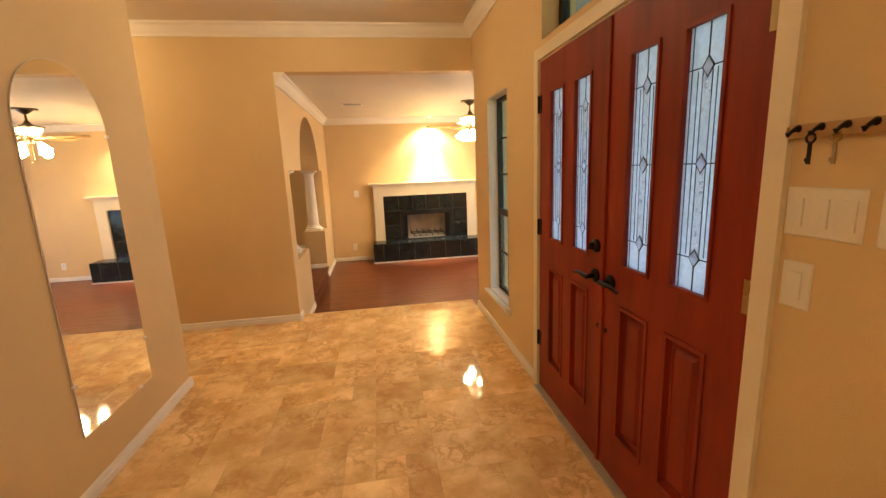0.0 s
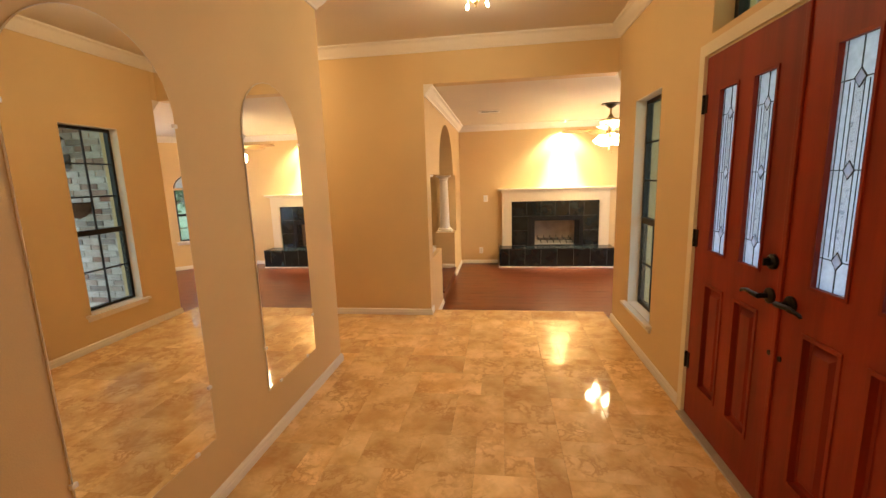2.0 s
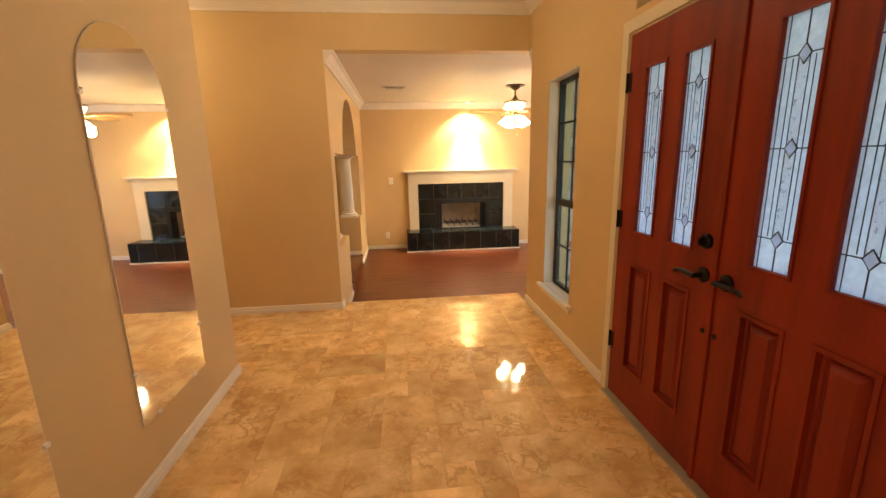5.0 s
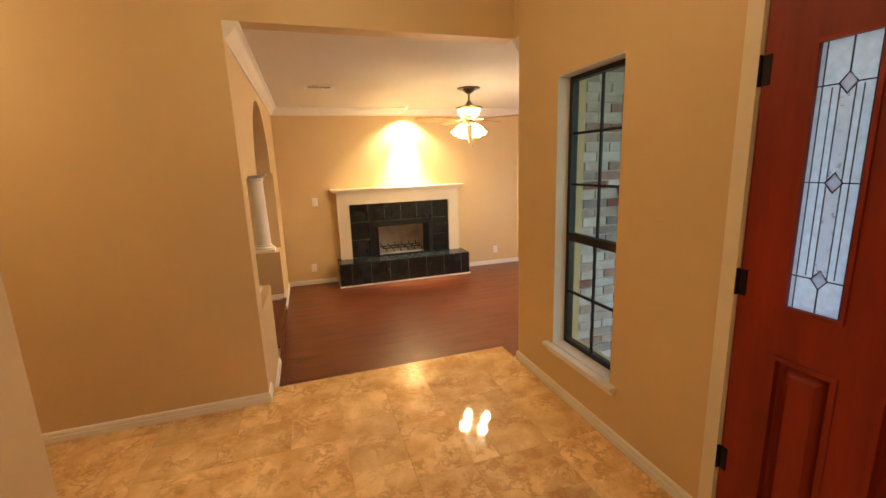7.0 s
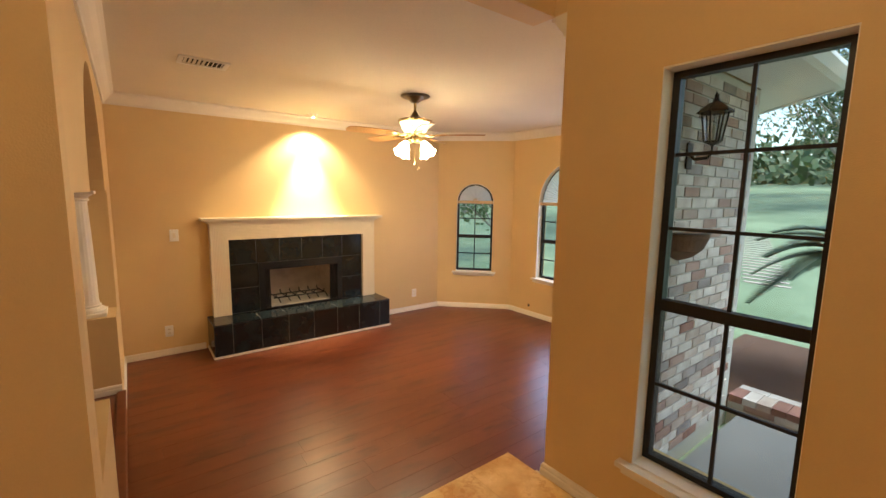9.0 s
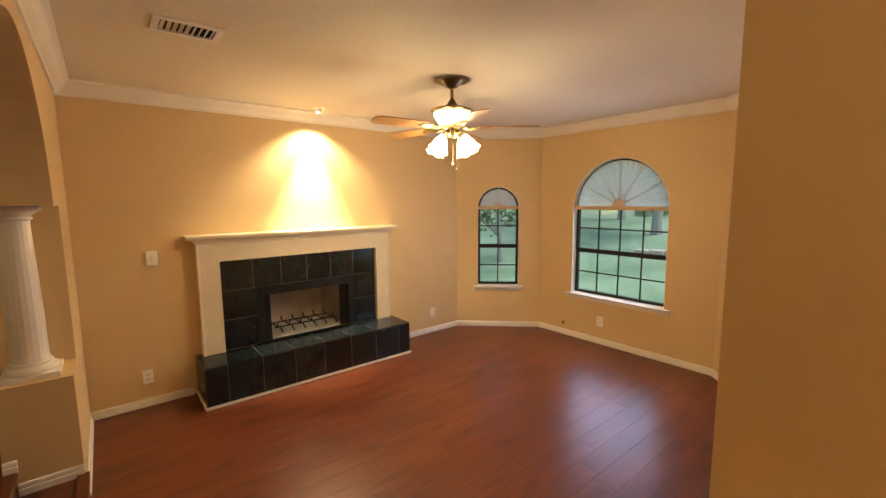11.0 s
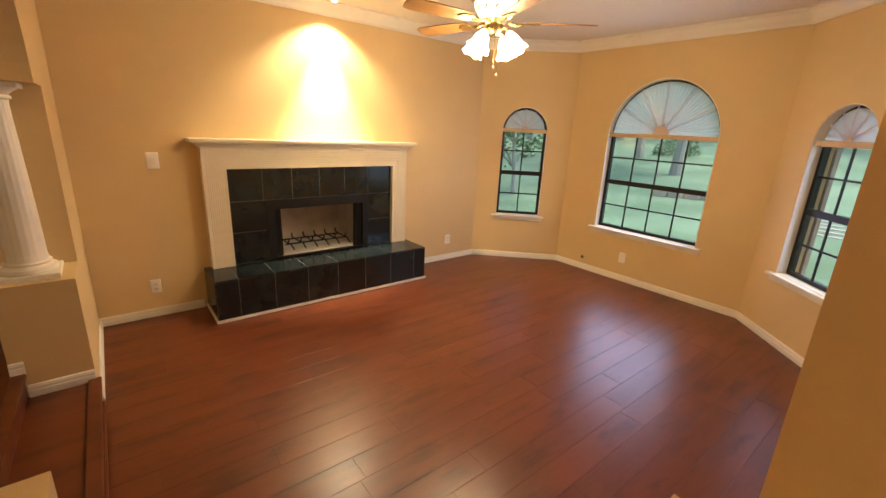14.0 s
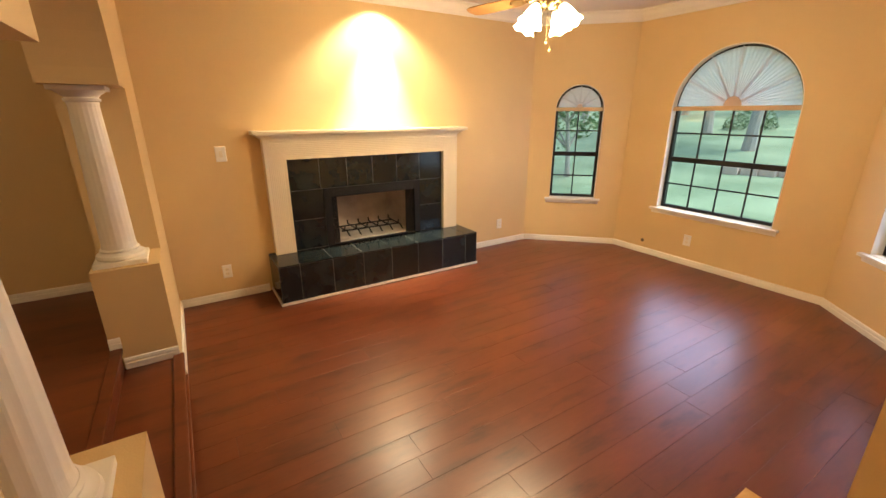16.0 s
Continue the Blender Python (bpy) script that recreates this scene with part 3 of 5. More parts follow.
def sash_window(name, place, u0, v0, u1, v1, arch, cols, rows_up, rows_low, meet, depth, label, base):
    """A black metal sash window with its glazing bars, panes, white reveal and sill; d runs outwards from the room's face."""
    w = thing(name, label, "window", pose(*base), kind="structure")
    f = 0.032
    d0, d1 = depth, depth + 0.045
    outer = arched(u0, v0, u1, v1) if arch else rect(u0, v0, u1, v1)
    inner = arched(u0 + f, v0 + f, u1 - f, v1) if arch else rect(u0 + f, v0 + f, u1 - f, v1 - f)
    part("window_frame", ring(place, outer, inner, d0, d1), M_FRAME, w, "black metal window frame")
    part("meeting_rail", bar(place, u0 + f, meet - 0.024, u1 - f, meet + 0.024, d0 - 0.006, d1 - 0.008), M_FRAME, w, "black metal meeting rail")
    part("window_reveal", ring(place, outer, [(p[0] + ((u0 + u1) / 2 - p[0]) * 0.012, p[1] + (((v0 + v1) / 2) - p[1]) * 0.008) for p in outer], 0.003, d0), M_TRIM, w, "white painted reveal")
    top = v1 if arch else v1 - f
    spans = [(meet + 0.024, top, rows_up, d0 + 0.020), (v0 + f, meet - 0.024, rows_low, d0 + 0.008)]
    for a, b, rows, d in spans:
        for i in range(1, cols):
            u = u0 + f + (u1 - u0 - 2 * f) * i / cols
            part("glazing_bar", bar(place, u - 0.007, a, u + 0.007, b, d - 0.006, d + 0.006), M_FRAME, w)
        for j in range(1, rows):
            v = a + (b - a) * j / rows
            part("glazing_bar", bar(place, u0 + f, v - 0.007, u1 - f, v + 0.007, d - 0.0065, d + 0.0065), M_FRAME, w)
        for i in range(cols):
            for j in range(rows):
                ua, ub = (u0 + f + (u1 - u0 - 2 * f) * k / cols for k in (i, i + 1))
                va, vb = (a + (b - a) * k / rows for k in (j, j + 1))
                p = part("pane", bar(place, ua, va, ub, vb, d - 0.002, d + 0.002), M_GLASS, w)
                p.visible_shadow = False
    if arch:
        c, r = (u0 + u1) / 2, (u1 - u0) / 2 - f
        p = part("arch_pane", bm_panel(place, [(u0 + f, v1)] + [(c - r * math.cos(math.pi * i / 20), v1 + r * math.sin(math.pi * i / 20)) for i in range(1, 20)] + [(u1 - f, v1)], [], (d0 + 0.024, d0 + 0.028)), M_GLASS, w)
        p.visible_shadow = False
    part("window_sill", join(bar(place, u0 - 0.055, v0 - 0.022, u1 + 0.055, v0, -0.045, -0.001), bar(place, u0, v0 - 0.022, u1, v0 + 0.003, -0.001, d0), bar(place, u0 - 0.04, v0 - 0.06, u1 + 0.04, v0 - 0.022, -0.014, -0.001)), M_TRIM, w, "white painted sill and apron")
    return w


def fan_shade(place, u0, u1, v1, depth, base):
    """A sunburst shade: a half disc of narrow pleats, gathered at the middle of a rail."""
    s = thing("arch_shade", "white pleated sunburst shade in the arched head of a window", "window shade", pose(*base), group="sunburst shades")
    c, r = (u0 + u1) / 2, (u1 - u0) / 2 - 0.030
    bm = bmesh.new()
    hub, k = bm.verts.new(place(c, v1 + 0.02, depth - 0.022)), 84
    mid, rim = [], []
    for i in range(k + 1):
        a = math.pi * i / k
        seam = 0.010 if i % 14 == 0 else 0.0
        dd = depth - 0.014 + (0.004 if i % 2 else -0.004) - seam
        mid.append(bm.verts.new(place(c + 0.16 * r * math.cos(a), v1 + 0.02 + 0.16 * r * math.sin(a), dd - 0.004)))
        rim.append(bm.verts.new(place(c + r * math.cos(a), v1 + max(r * math.sin(a), 0.02), dd)))
    for i in range(k):
        bm.faces.new((hub, mid[i], mid[i + 1]))
        bm.faces.new((mid[i], rim[i], rim[i + 1], mid[i + 1]))
    part("pleats", bm, M_SHADE_LIT, s)
    # gathered double folds, where the cloth lies thicker
    for i in range(1, 6):
        a = math.pi * i / 6
        n = Vector((-math.sin(a), math.cos(a)))
        e = Vector((math.cos(a), math.sin(a)))
        loop = [Vector((c, v1 + 0.02)) + e * q * r + n * w for q, w in ((0.04, 0.012), (0.97, 0.005), (0.97, -0.005), (0.04, -0.012))]
        part("fold", bm_panel(place, [tuple(p) for p in loop], [], (depth - 0.034, depth - 0.030)), M_SHADE_LIT, s)
    # gathered hub of the pleats, its shading painted in as tan
    part("gather", bm_panel(place, [(c + 0.075 * math.cos(math.pi * i / 12) * r / 0.5, v1 + 0.012 + 0.09 * math.sin(math.pi * i / 12) * r / 0.5) for i in range(13)], [], (depth - 0.036, depth - 0.031)), M_SHADE, s)
    part("bottom_rail", bar(place, u0 + 0.002, v1 - 0.022, u1 - 0.002, v1 + 0.018, depth - 0.05, depth - 0.012), M_RAIL, s, "tan fabric-covered rail")
    return s


for k, (a, b, w, cols) in enumerate(((BAY[0], BAY[1], 0.53, 2), (BAY[1], BAY[2], 1.09, 4), (BAY[2], BAY[3], 0.53, 2))):
    c = (Vector(b) - Vector(a)).length / 2
    pl = bay_place(a, b)
    sash_window("window_%d" % (k + 2), pl, c - w / 2, WZ0, c + w / 2, WZ1, True, cols, 2, 2, 0.90, 0.075, "black round-headed sash window with a white sill", pl(c, WZ0, 0.05))
    fan_shade(pl, c - w / 2, c + w / 2, WZ1, 0.07, pl(c, WZ1, 0.02))
sash_window("window_1", front, WIN[0], WIN[1], WIN[2], WIN[3], False, 2, 3, 2, 1.055, 0.085, "tall black sash window beside the front door, white sill", front(0.84, WIN[1], 0.05))
# transom over the door
t = thing("window_5", "dark-framed transom window above the double front door", "window", pose(0.05, -2.5, 2.15), kind="structure")
part("window_frame", ring(front, rect(1.77, 2.15, 3.26, 2.60), rect(1.81, 2.19, 3.22, 2.56), 0.10, 0.15), M_FRAME, t)
p = part("pane", bar(front, 1.81, 2.19, 3.22, 2.56, 0.12, 0.125), M_GLASS, t)
p.visible_shadow = False

# ---- front door ----
def leaded(place, u0, v0, u1, v1, parent):
    """A pane of textured glass and its lead cames: uprights, cross bars and diamonds."""
    pane = part("glass_pane", bar(place, u0, v0, u1, v1, 0.016, 0.022), M_LEADED, parent, "textured leaded glass with clear bevels")
    pane.visible_shadow = False
    w, h, c = u1 - u0, v1 - v0, (u0 + u1) / 2
    bms = []
    line = lambda pts, r=0.0022: bms.append(bm_tube([place(*q, 0.014) for q in pts], r, 6))
    marks = [v0 + h * q for q in (0.135, 0.50, 0.845)]
    for q in (0.10, 0.90):
        line([(u0 + w * q, v0), (u0 + w * q, v1)], 0.0017)
    for q in (0.26, 0.38, 0.62, 0.74):
        line([(u0 + w * q, marks[0] + 0.008), (u0 + w * q, marks[2] - 0.008)], 0.0016)
    line([(c, v0), (c, marks[0] - 0.03)])
    line([(c, marks[2] + 0.03), (c, v1)])
    for m in marks:
        d = 0.030
        line([(u0, m), (c - d * 0.75, m)])
        line([(c + d * 0.75, m), (u1, m)])
        line([(c - d * 0.75, m), (c, m + d), (c + d * 0.75, m), (c, m - d), (c - d * 0.75, m)], 0.0026)
        bevel = bm_panel(place, [(c - d * 0.62, m), (c, m - d * 0.85), (c + d * 0.62, m), (c, m + d * 0.85)], [], (0.012, 0.02))
        part("bevel", bevel, M_BEVEL, pane, "clear diamond bevel, milky for its bright look").visible_shadow = False
    for q in zip(marks, marks[1:]):
        part("ripple_strip", bm_panel(place, rect(u0 + w * 0.39, q[0] + 0.012, u0 + w * 0.61, q[1] - 0.012), [], (0.0135, 0.0155)), M_RIPPLE, pane, "clear rippled glass strip").visible_shadow = False
    part("came", join(*bms), M_LEAD, pane, "dark lead strips")


def door_leaf(name, side, label):
    """side +1: the leaf hinged at the far end; -1: the one hinged at the near end."""
    hinge = DOOR_A if side > 0 else DOOR_B
    place = lambda u, v, d: (d, hinge - side * u, v)
    W = 0.752
    d = thing(name, label, "door", pose(0.02, hinge, 0), kind="structure")
    us = [(0.158, 0.318), (0.446, 0.604)]
    holes = [rect(a, 1.025, b, 1.85) for a, b in us] + [rect(a - 0.012, 0.235, b + 0.012, 0.845) for a, b in us]
    part("door_frame", bm_panel(place, rect(0.002, 0.012, W, 2.035), holes, (0.0, 0.045)), M_DOOR, d)
    for a, b in us:
        bead = join(ring(place, rect(a - 0.008, 1.017, b + 0.008, 1.858), rect(a + 0.004, 1.029, b - 0.004, 1.846), -0.006, 0.012))
        part("glazing_bead", bead, M_DOOR, d)
        leaded(place, a, 1.025, b, 1.85, d)
        a, b = a - 0.012, b + 0.012
        bm = bmesh.new()
        rings = []
        for off, dep in ((0.0, 0.028), (0.012, 0.020), (0.018, 0.026), (0.030, 0.026), (0.052, 0.006), (0.054, 0.004)):
            rings.append([bm.verts.new(place(u, v, dep)) for u, v in rect(a + off, 0.235 + off, b - off, 0.845 - off)])
        for r0, r1 in zip(rings, rings[1:]):
            for i in range(4):
                bm.faces.new((r0[i], r0[(i + 1) % 4], r1[(i + 1) % 4], r1[i]))
        bm.faces.new(rings[-1])
        part("raised_panel", bm, M_DOOR, d)
        part("panel_moulding", ring(place, rect(a - 0.004, 0.231, b + 0.004, 0.849), rect(a + 0.012, 0.247, b - 0.012, 0.833), -0.005, 0.02), M_DOOR, d)
    # lever handle
    hu, hv = W - 0.060, 0.935
    h = part("handle", join(bm_tube([place(hu, hv, 0.0), place(hu, hv, -0.008), place(hu, hv, -0.016)], [0.033, 0.033, 0.022], 20), bm_tube([place(hu, hv, -0.01), place(hu, hv, -0.05)], 0.011, 10)), M_BRONZE, d, "dark bronze lever handle", True)
    part("lever", bm_tube([place(hu + 0.008, hv, -0.05), place(hu - 0.03, hv + 0.003, -0.055), place(hu - 0.07, hv + 0.006, -0.053), place(hu - 0.115, hv - 0.004, -0.048), place(hu - 0.125, hv - 0.012, -0.046)], [0.011, 0.011, 0.009, 0.008, 0.006], 10), M_BRONZE, h, "", True)
    if side > 0:
        part("deadbolt", join(bm_tube([place(hu, 1.077, 0.0), place(hu, 1.077, -0.012), place(hu, 1.077, -0.020)], [0.032, 0.031, 0.022], 20), bm_box(-0.04, hinge - side * hu - 0.004, 1.062, -0.018, hinge - side * hu + 0.004, 1.092)), M_BRONZE, d, "dark bronze deadbolt", True)
    part("bolt_hole", bm_tube([place(W - 0.03, 0.70, 0.0), place(W - 0.03, 0.70, -0.004)], 0.011, 12), M_BRONZE, d, "", True)
    for v in (0.345, 1.075, 1.80):
        part("hinge", join(bm_tube([place(-0.006, v - 0.05, -0.008), place(-0.006, v + 0.05, -0.008)], 0.008, 8), bm_box(-0.004, hinge - side * -0.02, v - 0.048, 0.001, hinge - side * 0.028, v + 0.048)), M_BRONZE if side > 0 else M_BRASS, d, "dark metal butt hinge")
    return d


door_leaf("door_1", 1, "red mahogany front door leaf with leaded glass and bronze lever, closed")
door_leaf("door_2", -1, "red mahogany front door leaf with leaded glass, closed")
CAS = 0.062
a, b = -DOOR_A, -DOOR_B
casing = thing("trim_door", "cream painted casing round the double front door", "door casing", pose(0, -2.5, 0), kind="structure")
prof = lambda u0, u1, v0, v1: join(bar(front, u0, v0, u1, v1, -0.016, 0.0))
part("side_casing", prof(a - CAS, a - 0.004, 0.0, 2.045 + CAS), M_MANTEL, casing)
part("side_casing", prof(b + 0.004, b + CAS, 0.0, 2.045 + CAS), M_MANTEL, casing)
part("head_casing", prof(a - 0.004, b + 0.004, 2.045, 2.045 + CAS), M_MANTEL, casing)
part("jamb", join(bar(front, a - 0.014, 0.0, a - 0.002, 2.045, 0.0, 0.19), bar(front, b + 0.002, 0.0, b + 0.014, 2.045, 0.0, 0.19), bar(front, a, 2.036, b, 2.045, 0.0, 0.19)), M_MANTEL, casing)
part("threshold", join(bm_box(-0.045, DOOR_B, -0.004, 0.19, DOOR_A, 0.010, 0.004)), M_SILL, casing, "worn metal threshold strip")
part("astragal", bm_box(-0.010, DOOR_M - 0.012, 0.012, 0.0, DOOR_M + 0.012, 2.03, 0.003), M_DOOR, casing, "red mahogany strip over the meeting stiles")

# ---- mirrors ----
def mirror(y0, y1, z0, zs):
    place = lambda u, v, d: (XM + d, u, v)
    m = thing("arched_mirror", "frameless round-headed wall mirror held by small clear clips", "mirror", pose(XM, (y0 + y1) / 2, z0), group="hall mirrors")
    rise = [(p[0], p[1]) for p in arched(y0, z0, y1, zs, 32)]
    part("mirror_glass", bm_panel(place, rise, [], (0.003, 0.0085)), M_MIRROR, m)
    part("mirror_edge", bm_panel(place, [(y0 - 0.002, z0 - 0.002), (y1 + 0.002, z0 - 0.002)] + [((y0 + y1) / 2 + ((y1 - y0) / 2 + 0.002) * math.cos(math.pi * i / 32), zs + ((y1 - y0) / 2 + 0.002) * math.sin(math.pi * i / 32)) for i in range(33)], [rise], (0.001, 0.0075)), M_TRIM, m, "pale ground glass edge")
    for u, v in ((y0, zs - 0.02), (y1, zs - 0.02), (y0, z0 + 0.25), (y1, z0 + 0.25), (y0 + 0.12, z0), (y1 - 0.12, z0)):
        part("clip", bm_box(XM, u - 0.011, v - 0.008, XM + 0.014, u + 0.011, v + 0.008, 0.003), M_WHITEPL, m, "clear plastic mirror clip")


mirror(-3.297, -2.690, 0.31, 1.712)
mirror(-2.232, -1.645, 0.30, 1.715)

# ---- wall plates, key rack ----
def plate(name, at, normal, w, h, kind, label, mat=M_WHITEPL, gangs=1):
    """A cover plate on a wall, with its rockers, sockets or buttons. normal: +x, -x, -y as 'x', '-x', '-y'."""
    x, y, z = at
    t = thing(name, label, "switch" if kind == "rocker" else "outlet" if kind == "socket" else "control", pose(x, y, z))
    if normal == "-x":
        P = lambda u, v, d: (x - d, y - u, z + v)
    else:
        P = lambda u, v, d: (x + u, y - d, z + v)
    bm = bmesh.new()
    rings = [[bm.verts.new(P(u, v, d)) for u, v in rect(-w / 2 + o, -h / 2 + o, w / 2 - o, h / 2 - o)] for o, d in ((0, 0), (0, 0.003), (0.004, 0.007))]
    for r0, r1 in zip(rings, rings[1:]):
        for i in range(4):
            bm.faces.new((r0[i], r0[(i + 1) % 4], r1[(i + 1) % 4], r1[i]))
    bm.faces.new(rings[-1])
    part("cover_plate", bm, mat, t)
    step = w / gangs
    for g in range(gangs):
        c = -w / 2 + step * (g + 0.5)
        if kind == "rocker":
            part("rocker", bm_panel(P, rect(c - 0.016, -0.033, c + 0.016, 0.033), [], (0.006, 0.0105)), M_PLASTIC, t)
        elif kind == "socket":
            for v in (-0.02, 0.02):
                s = part("socket", bm_panel(P, [(c + 0.016 * math.cos(q), v + 0.0135 * math.sin(q)) for q in (i * math.pi / 6 for i in range(12))], [], (0.006, 0.009)), M_PLASTIC, t)
                # black strips stand for the shade in the slots
                part("slot", join(bm_panel(P, rect(c - 0.007, v - 0.004, c - 0.005, v + 0.004), [], (0.008, 0.0095)), bm_panel(P, rect(c + 0.005, v - 0.004, c + 0.007, v + 0.004), [], (0.008, 0.0095))), M_DARK, s)
        elif kind == "dial":
            part("slider", bm_panel(P, rect(-0.012, -0.024, 0.012, 0.024), [], (0.006, 0.014)), M_PLASTIC, t)
        else:
            part("jack", bm_tube([P(0, 0, 0.005), P(0, 0, 0.013)], 0.007, 10), M_BRASS, t)
    return t


plate("light_switch", (0, -3.412, 1.322), "-x", 0.168, 0.114, "rocker", "ivory three-gang light switch plate beside the front door", M_PLASTIC, 3)
plate("light_switch", (0, -3.372, 1.146), "-x", 0.072, 0.114, "rocker", "ivory single light switch plate below a larger one", M_PLASTIC, 1)
plate("light_switch", (0, -3.558, 1.32), "-x", 0.072, 0.114, "rocker", "ivory light switch plate at the end of the row", M_PLASTIC, 1)
plate("wall_outlet", (-1.47, YF, 0.085), "-y", 0.072, 0.114, "socket", "white power outlet low on the wall by the hearth")
plate("wall_outlet", (1.50, YF, 0.09), "-y", 0.072, 0.114, "socket", "white power outlet low on the fireplace wall")
plate("gas_control", (-1.374, YF, 1.06), "-y", 0.078, 0.118, "dial", "white wall control plate beside the mantel")
for y, z, kind, nm in ((1.92, 0.10, "socket", "wall_outlet"), (2.41, -0.02, "jack", "cable_socket")):
    o = thing(nm, "white power outlet under the wide window" if kind == "socket" else "small brass cable socket low on the bay wall", "outlet", pose(XB, y, z))
    P = lambda u, v, d, y=y, z=z: (XB - d, y - u, z + v)
    if kind == "socket":
        part("cover_plate", bm_panel(P, rect(-0.036, -0.057, 0.036, 0.057), [], (0.0, 0.006)), M_WHITEPL, o)
        for v in (-0.02, 0.02):
            part("socket", bm_panel(P, [(0.016 * math.cos(q), v + 0.0135 * math.sin(q)) for q in (i * math.pi / 6 for i in range(12))], [], (0.006, 0.009)), M_PLASTIC, o)
    else:
        part("cover_plate", bm_panel(P, [(0.02 * math.cos(i * math.pi / 8), 0.02 * math.sin(i * math.pi / 8)) for i in range(16)], [], (0.0, 0.004)), M_PEWTER, o)
        part("jack", bm_tube([P(0, 0, 0.003), P(0, 0, 0.02)], 0.006, 10), M_BRASS, o)

rack = thing("key_rack", "honey oak key rack with dark hooks beside the door", "key rack", pose(0, -3.5, 1.506))
part("board", bm_box(-0.016, -3.66, 1.490, 0.0, -3.313, 1.522, 0.004), M_OAK, rack)
for i in range(6):
    y = -3.345 - i * 0.0515
    part("hook", bm_tube([(-0.016, y, 1.512), (-0.022, y, 1.512), (-0.036, y, 1.504), (-0.042, y, 1.497), (-0.044, y, 1.504)], [0.009, 0.006, 0.004, 0.004, 0.005], 8), M_BRONZE, rack, "", True)
for y, mat, lab in ((-3.3965, M_BRONZE, "small dark key hanging from the rack"), (-3.448, M_BRASS, "small brass key hanging from the rack")):
    k = thing("key", lab, "key", pose(-0.040, y, 1.455), group="hanging keys")
    part("bow", bm_tube([(-0.040, y + 0.010 * math.cos(q), 1.488 + 0.010 * math.sin(q)) for q in (i * math.pi / 6 for i in range(13))], 0.0025, 6), mat, k)
    part("blade", join(bm_box(-0.0415, y - 0.004, 1.432, -0.0385, y + 0.004, 1.479), bm_box(-0.0415, y + 0.003, 1.437, -0.0385, y + 0.008, 1.446)), mat, k)

# ---- fireplace ----
HX0, HX1, HY, HZ = -1.125, 0.857, 3.118, 0.178
hearth = thing("hearth", "raised black slate tile hearth with a white strip at its foot", "hearth", pose((HX0 + HX1) / 2, 3.3, ZL))
part("core", bm_box(HX0, HY, ZL, HX1, YF, HZ + 0.0022), M_SLATE_GROUT, hearth)
part("foot_strip", join(bm_box(HX0 - 0.012, HY - 0.012, ZL, HX1 + 0.012, HY + 0.006, ZL + 0.022, 0.003), bm_box(HX0 - 0.012, HY + 0.006, ZL, HX0 + 0.006, YF, ZL + 0.022, 0.003), bm_box(HX1 - 0.006, HY + 0.006, ZL, HX1 + 0.012, YF, ZL + 0.022, 0.003)), M_TRIM, hearth, "white painted strip")
G = 0.005
def tile_row(name, lo, hi, step, first, make, mat, parent):
    a = lo
    nxt = lo + first
    while a < hi - 0.01:
        b = min(nxt, hi)
        part(name, make(a + G / 2, b - G / 2), mat, parent)
        a, nxt = b, b + step
tile_row("tile", HX0, HX1, 0.279, 0.168, lambda a, b: bm_box(a, HY - 0.002, ZL + 0.024, b, HY + 0.008, HZ - 0.008, 0.0015), M_SLATE, hearth)
tile_row("tile", HX0, HX1, 0.279, 0.168, lambda a, b: bm_box(a, HY - 0.002, HZ - 0.006, b, HY + 0.302, HZ + 0.004, 0.0015), M_SLATE, hearth)
tile_row("tile", HX0, HX1, 0.279, 0.168, lambda a, b: bm_box(a, HY + 0.305, HZ - 0.006, b, YF - 0.062, HZ + 0.004, 0.0015), M_SLATE, hearth)
for x0, x1 in ((HX0 - 0.002, HX0 + 0.008), (HX1 - 0.008, HX1 + 0.002)):
    tile_row("tile", HY + 0.009, YF, 0.295, 0.295, lambda a, b: bm_box(x0, a, ZL + 0.024, x1, b, HZ - 0.008, 0.0015), M_SLATE, hearth)

BX0, BX1, BZ = -0.90, 0.646, 0.995          # slate field
FX0, FX1, FZ0, FZ1 = -0.605, 0.375, HZ + 0.006, 0.722   # firebox frame
SX0, SX1 = -1.072, 0.812                     # surround
YB = YF - 0.058
slate = thing("slate_surround", "black slate tiles set round the firebox", "fireplace tiles", pose(-0.13, YB, HZ))
part("backing", bm_panel(lambda u, v, d: (u, YB + 0.0015 + d, v), rect(BX0, HZ + 0.005, BX1, BZ), [rect(FX0 + 0.04, HZ + 0.006, FX1 - 0.04, FZ1 - 0.04)], (0.0, 0.048)), M_SLATE_GROUT, slate)
def slate_tile(x0, z0, x1, z1):
    part("tile", bm_box(x0 + G / 2, YB, z0 + G / 2, x1 - G / 2, YB + 0.009, z1 - G / 2, 0.0015), M_SLATE, slate)
for (x0, x1) in ((BX0, FX0), (FX1, BX1)):
    zs = [HZ + 0.006, 0.457, FZ1]
    for z0, z1 in zip(zs, zs[1:]):
        slate_tile(x0, z0, x1, z1)
xs = [BX0] + [BX0 + 0.275 + 0.252 * i for i in range(5)] + [BX1]
for x0, x1 in zip(xs, xs[1:]):
    slate_tile(x0, FZ1, x1, BZ)

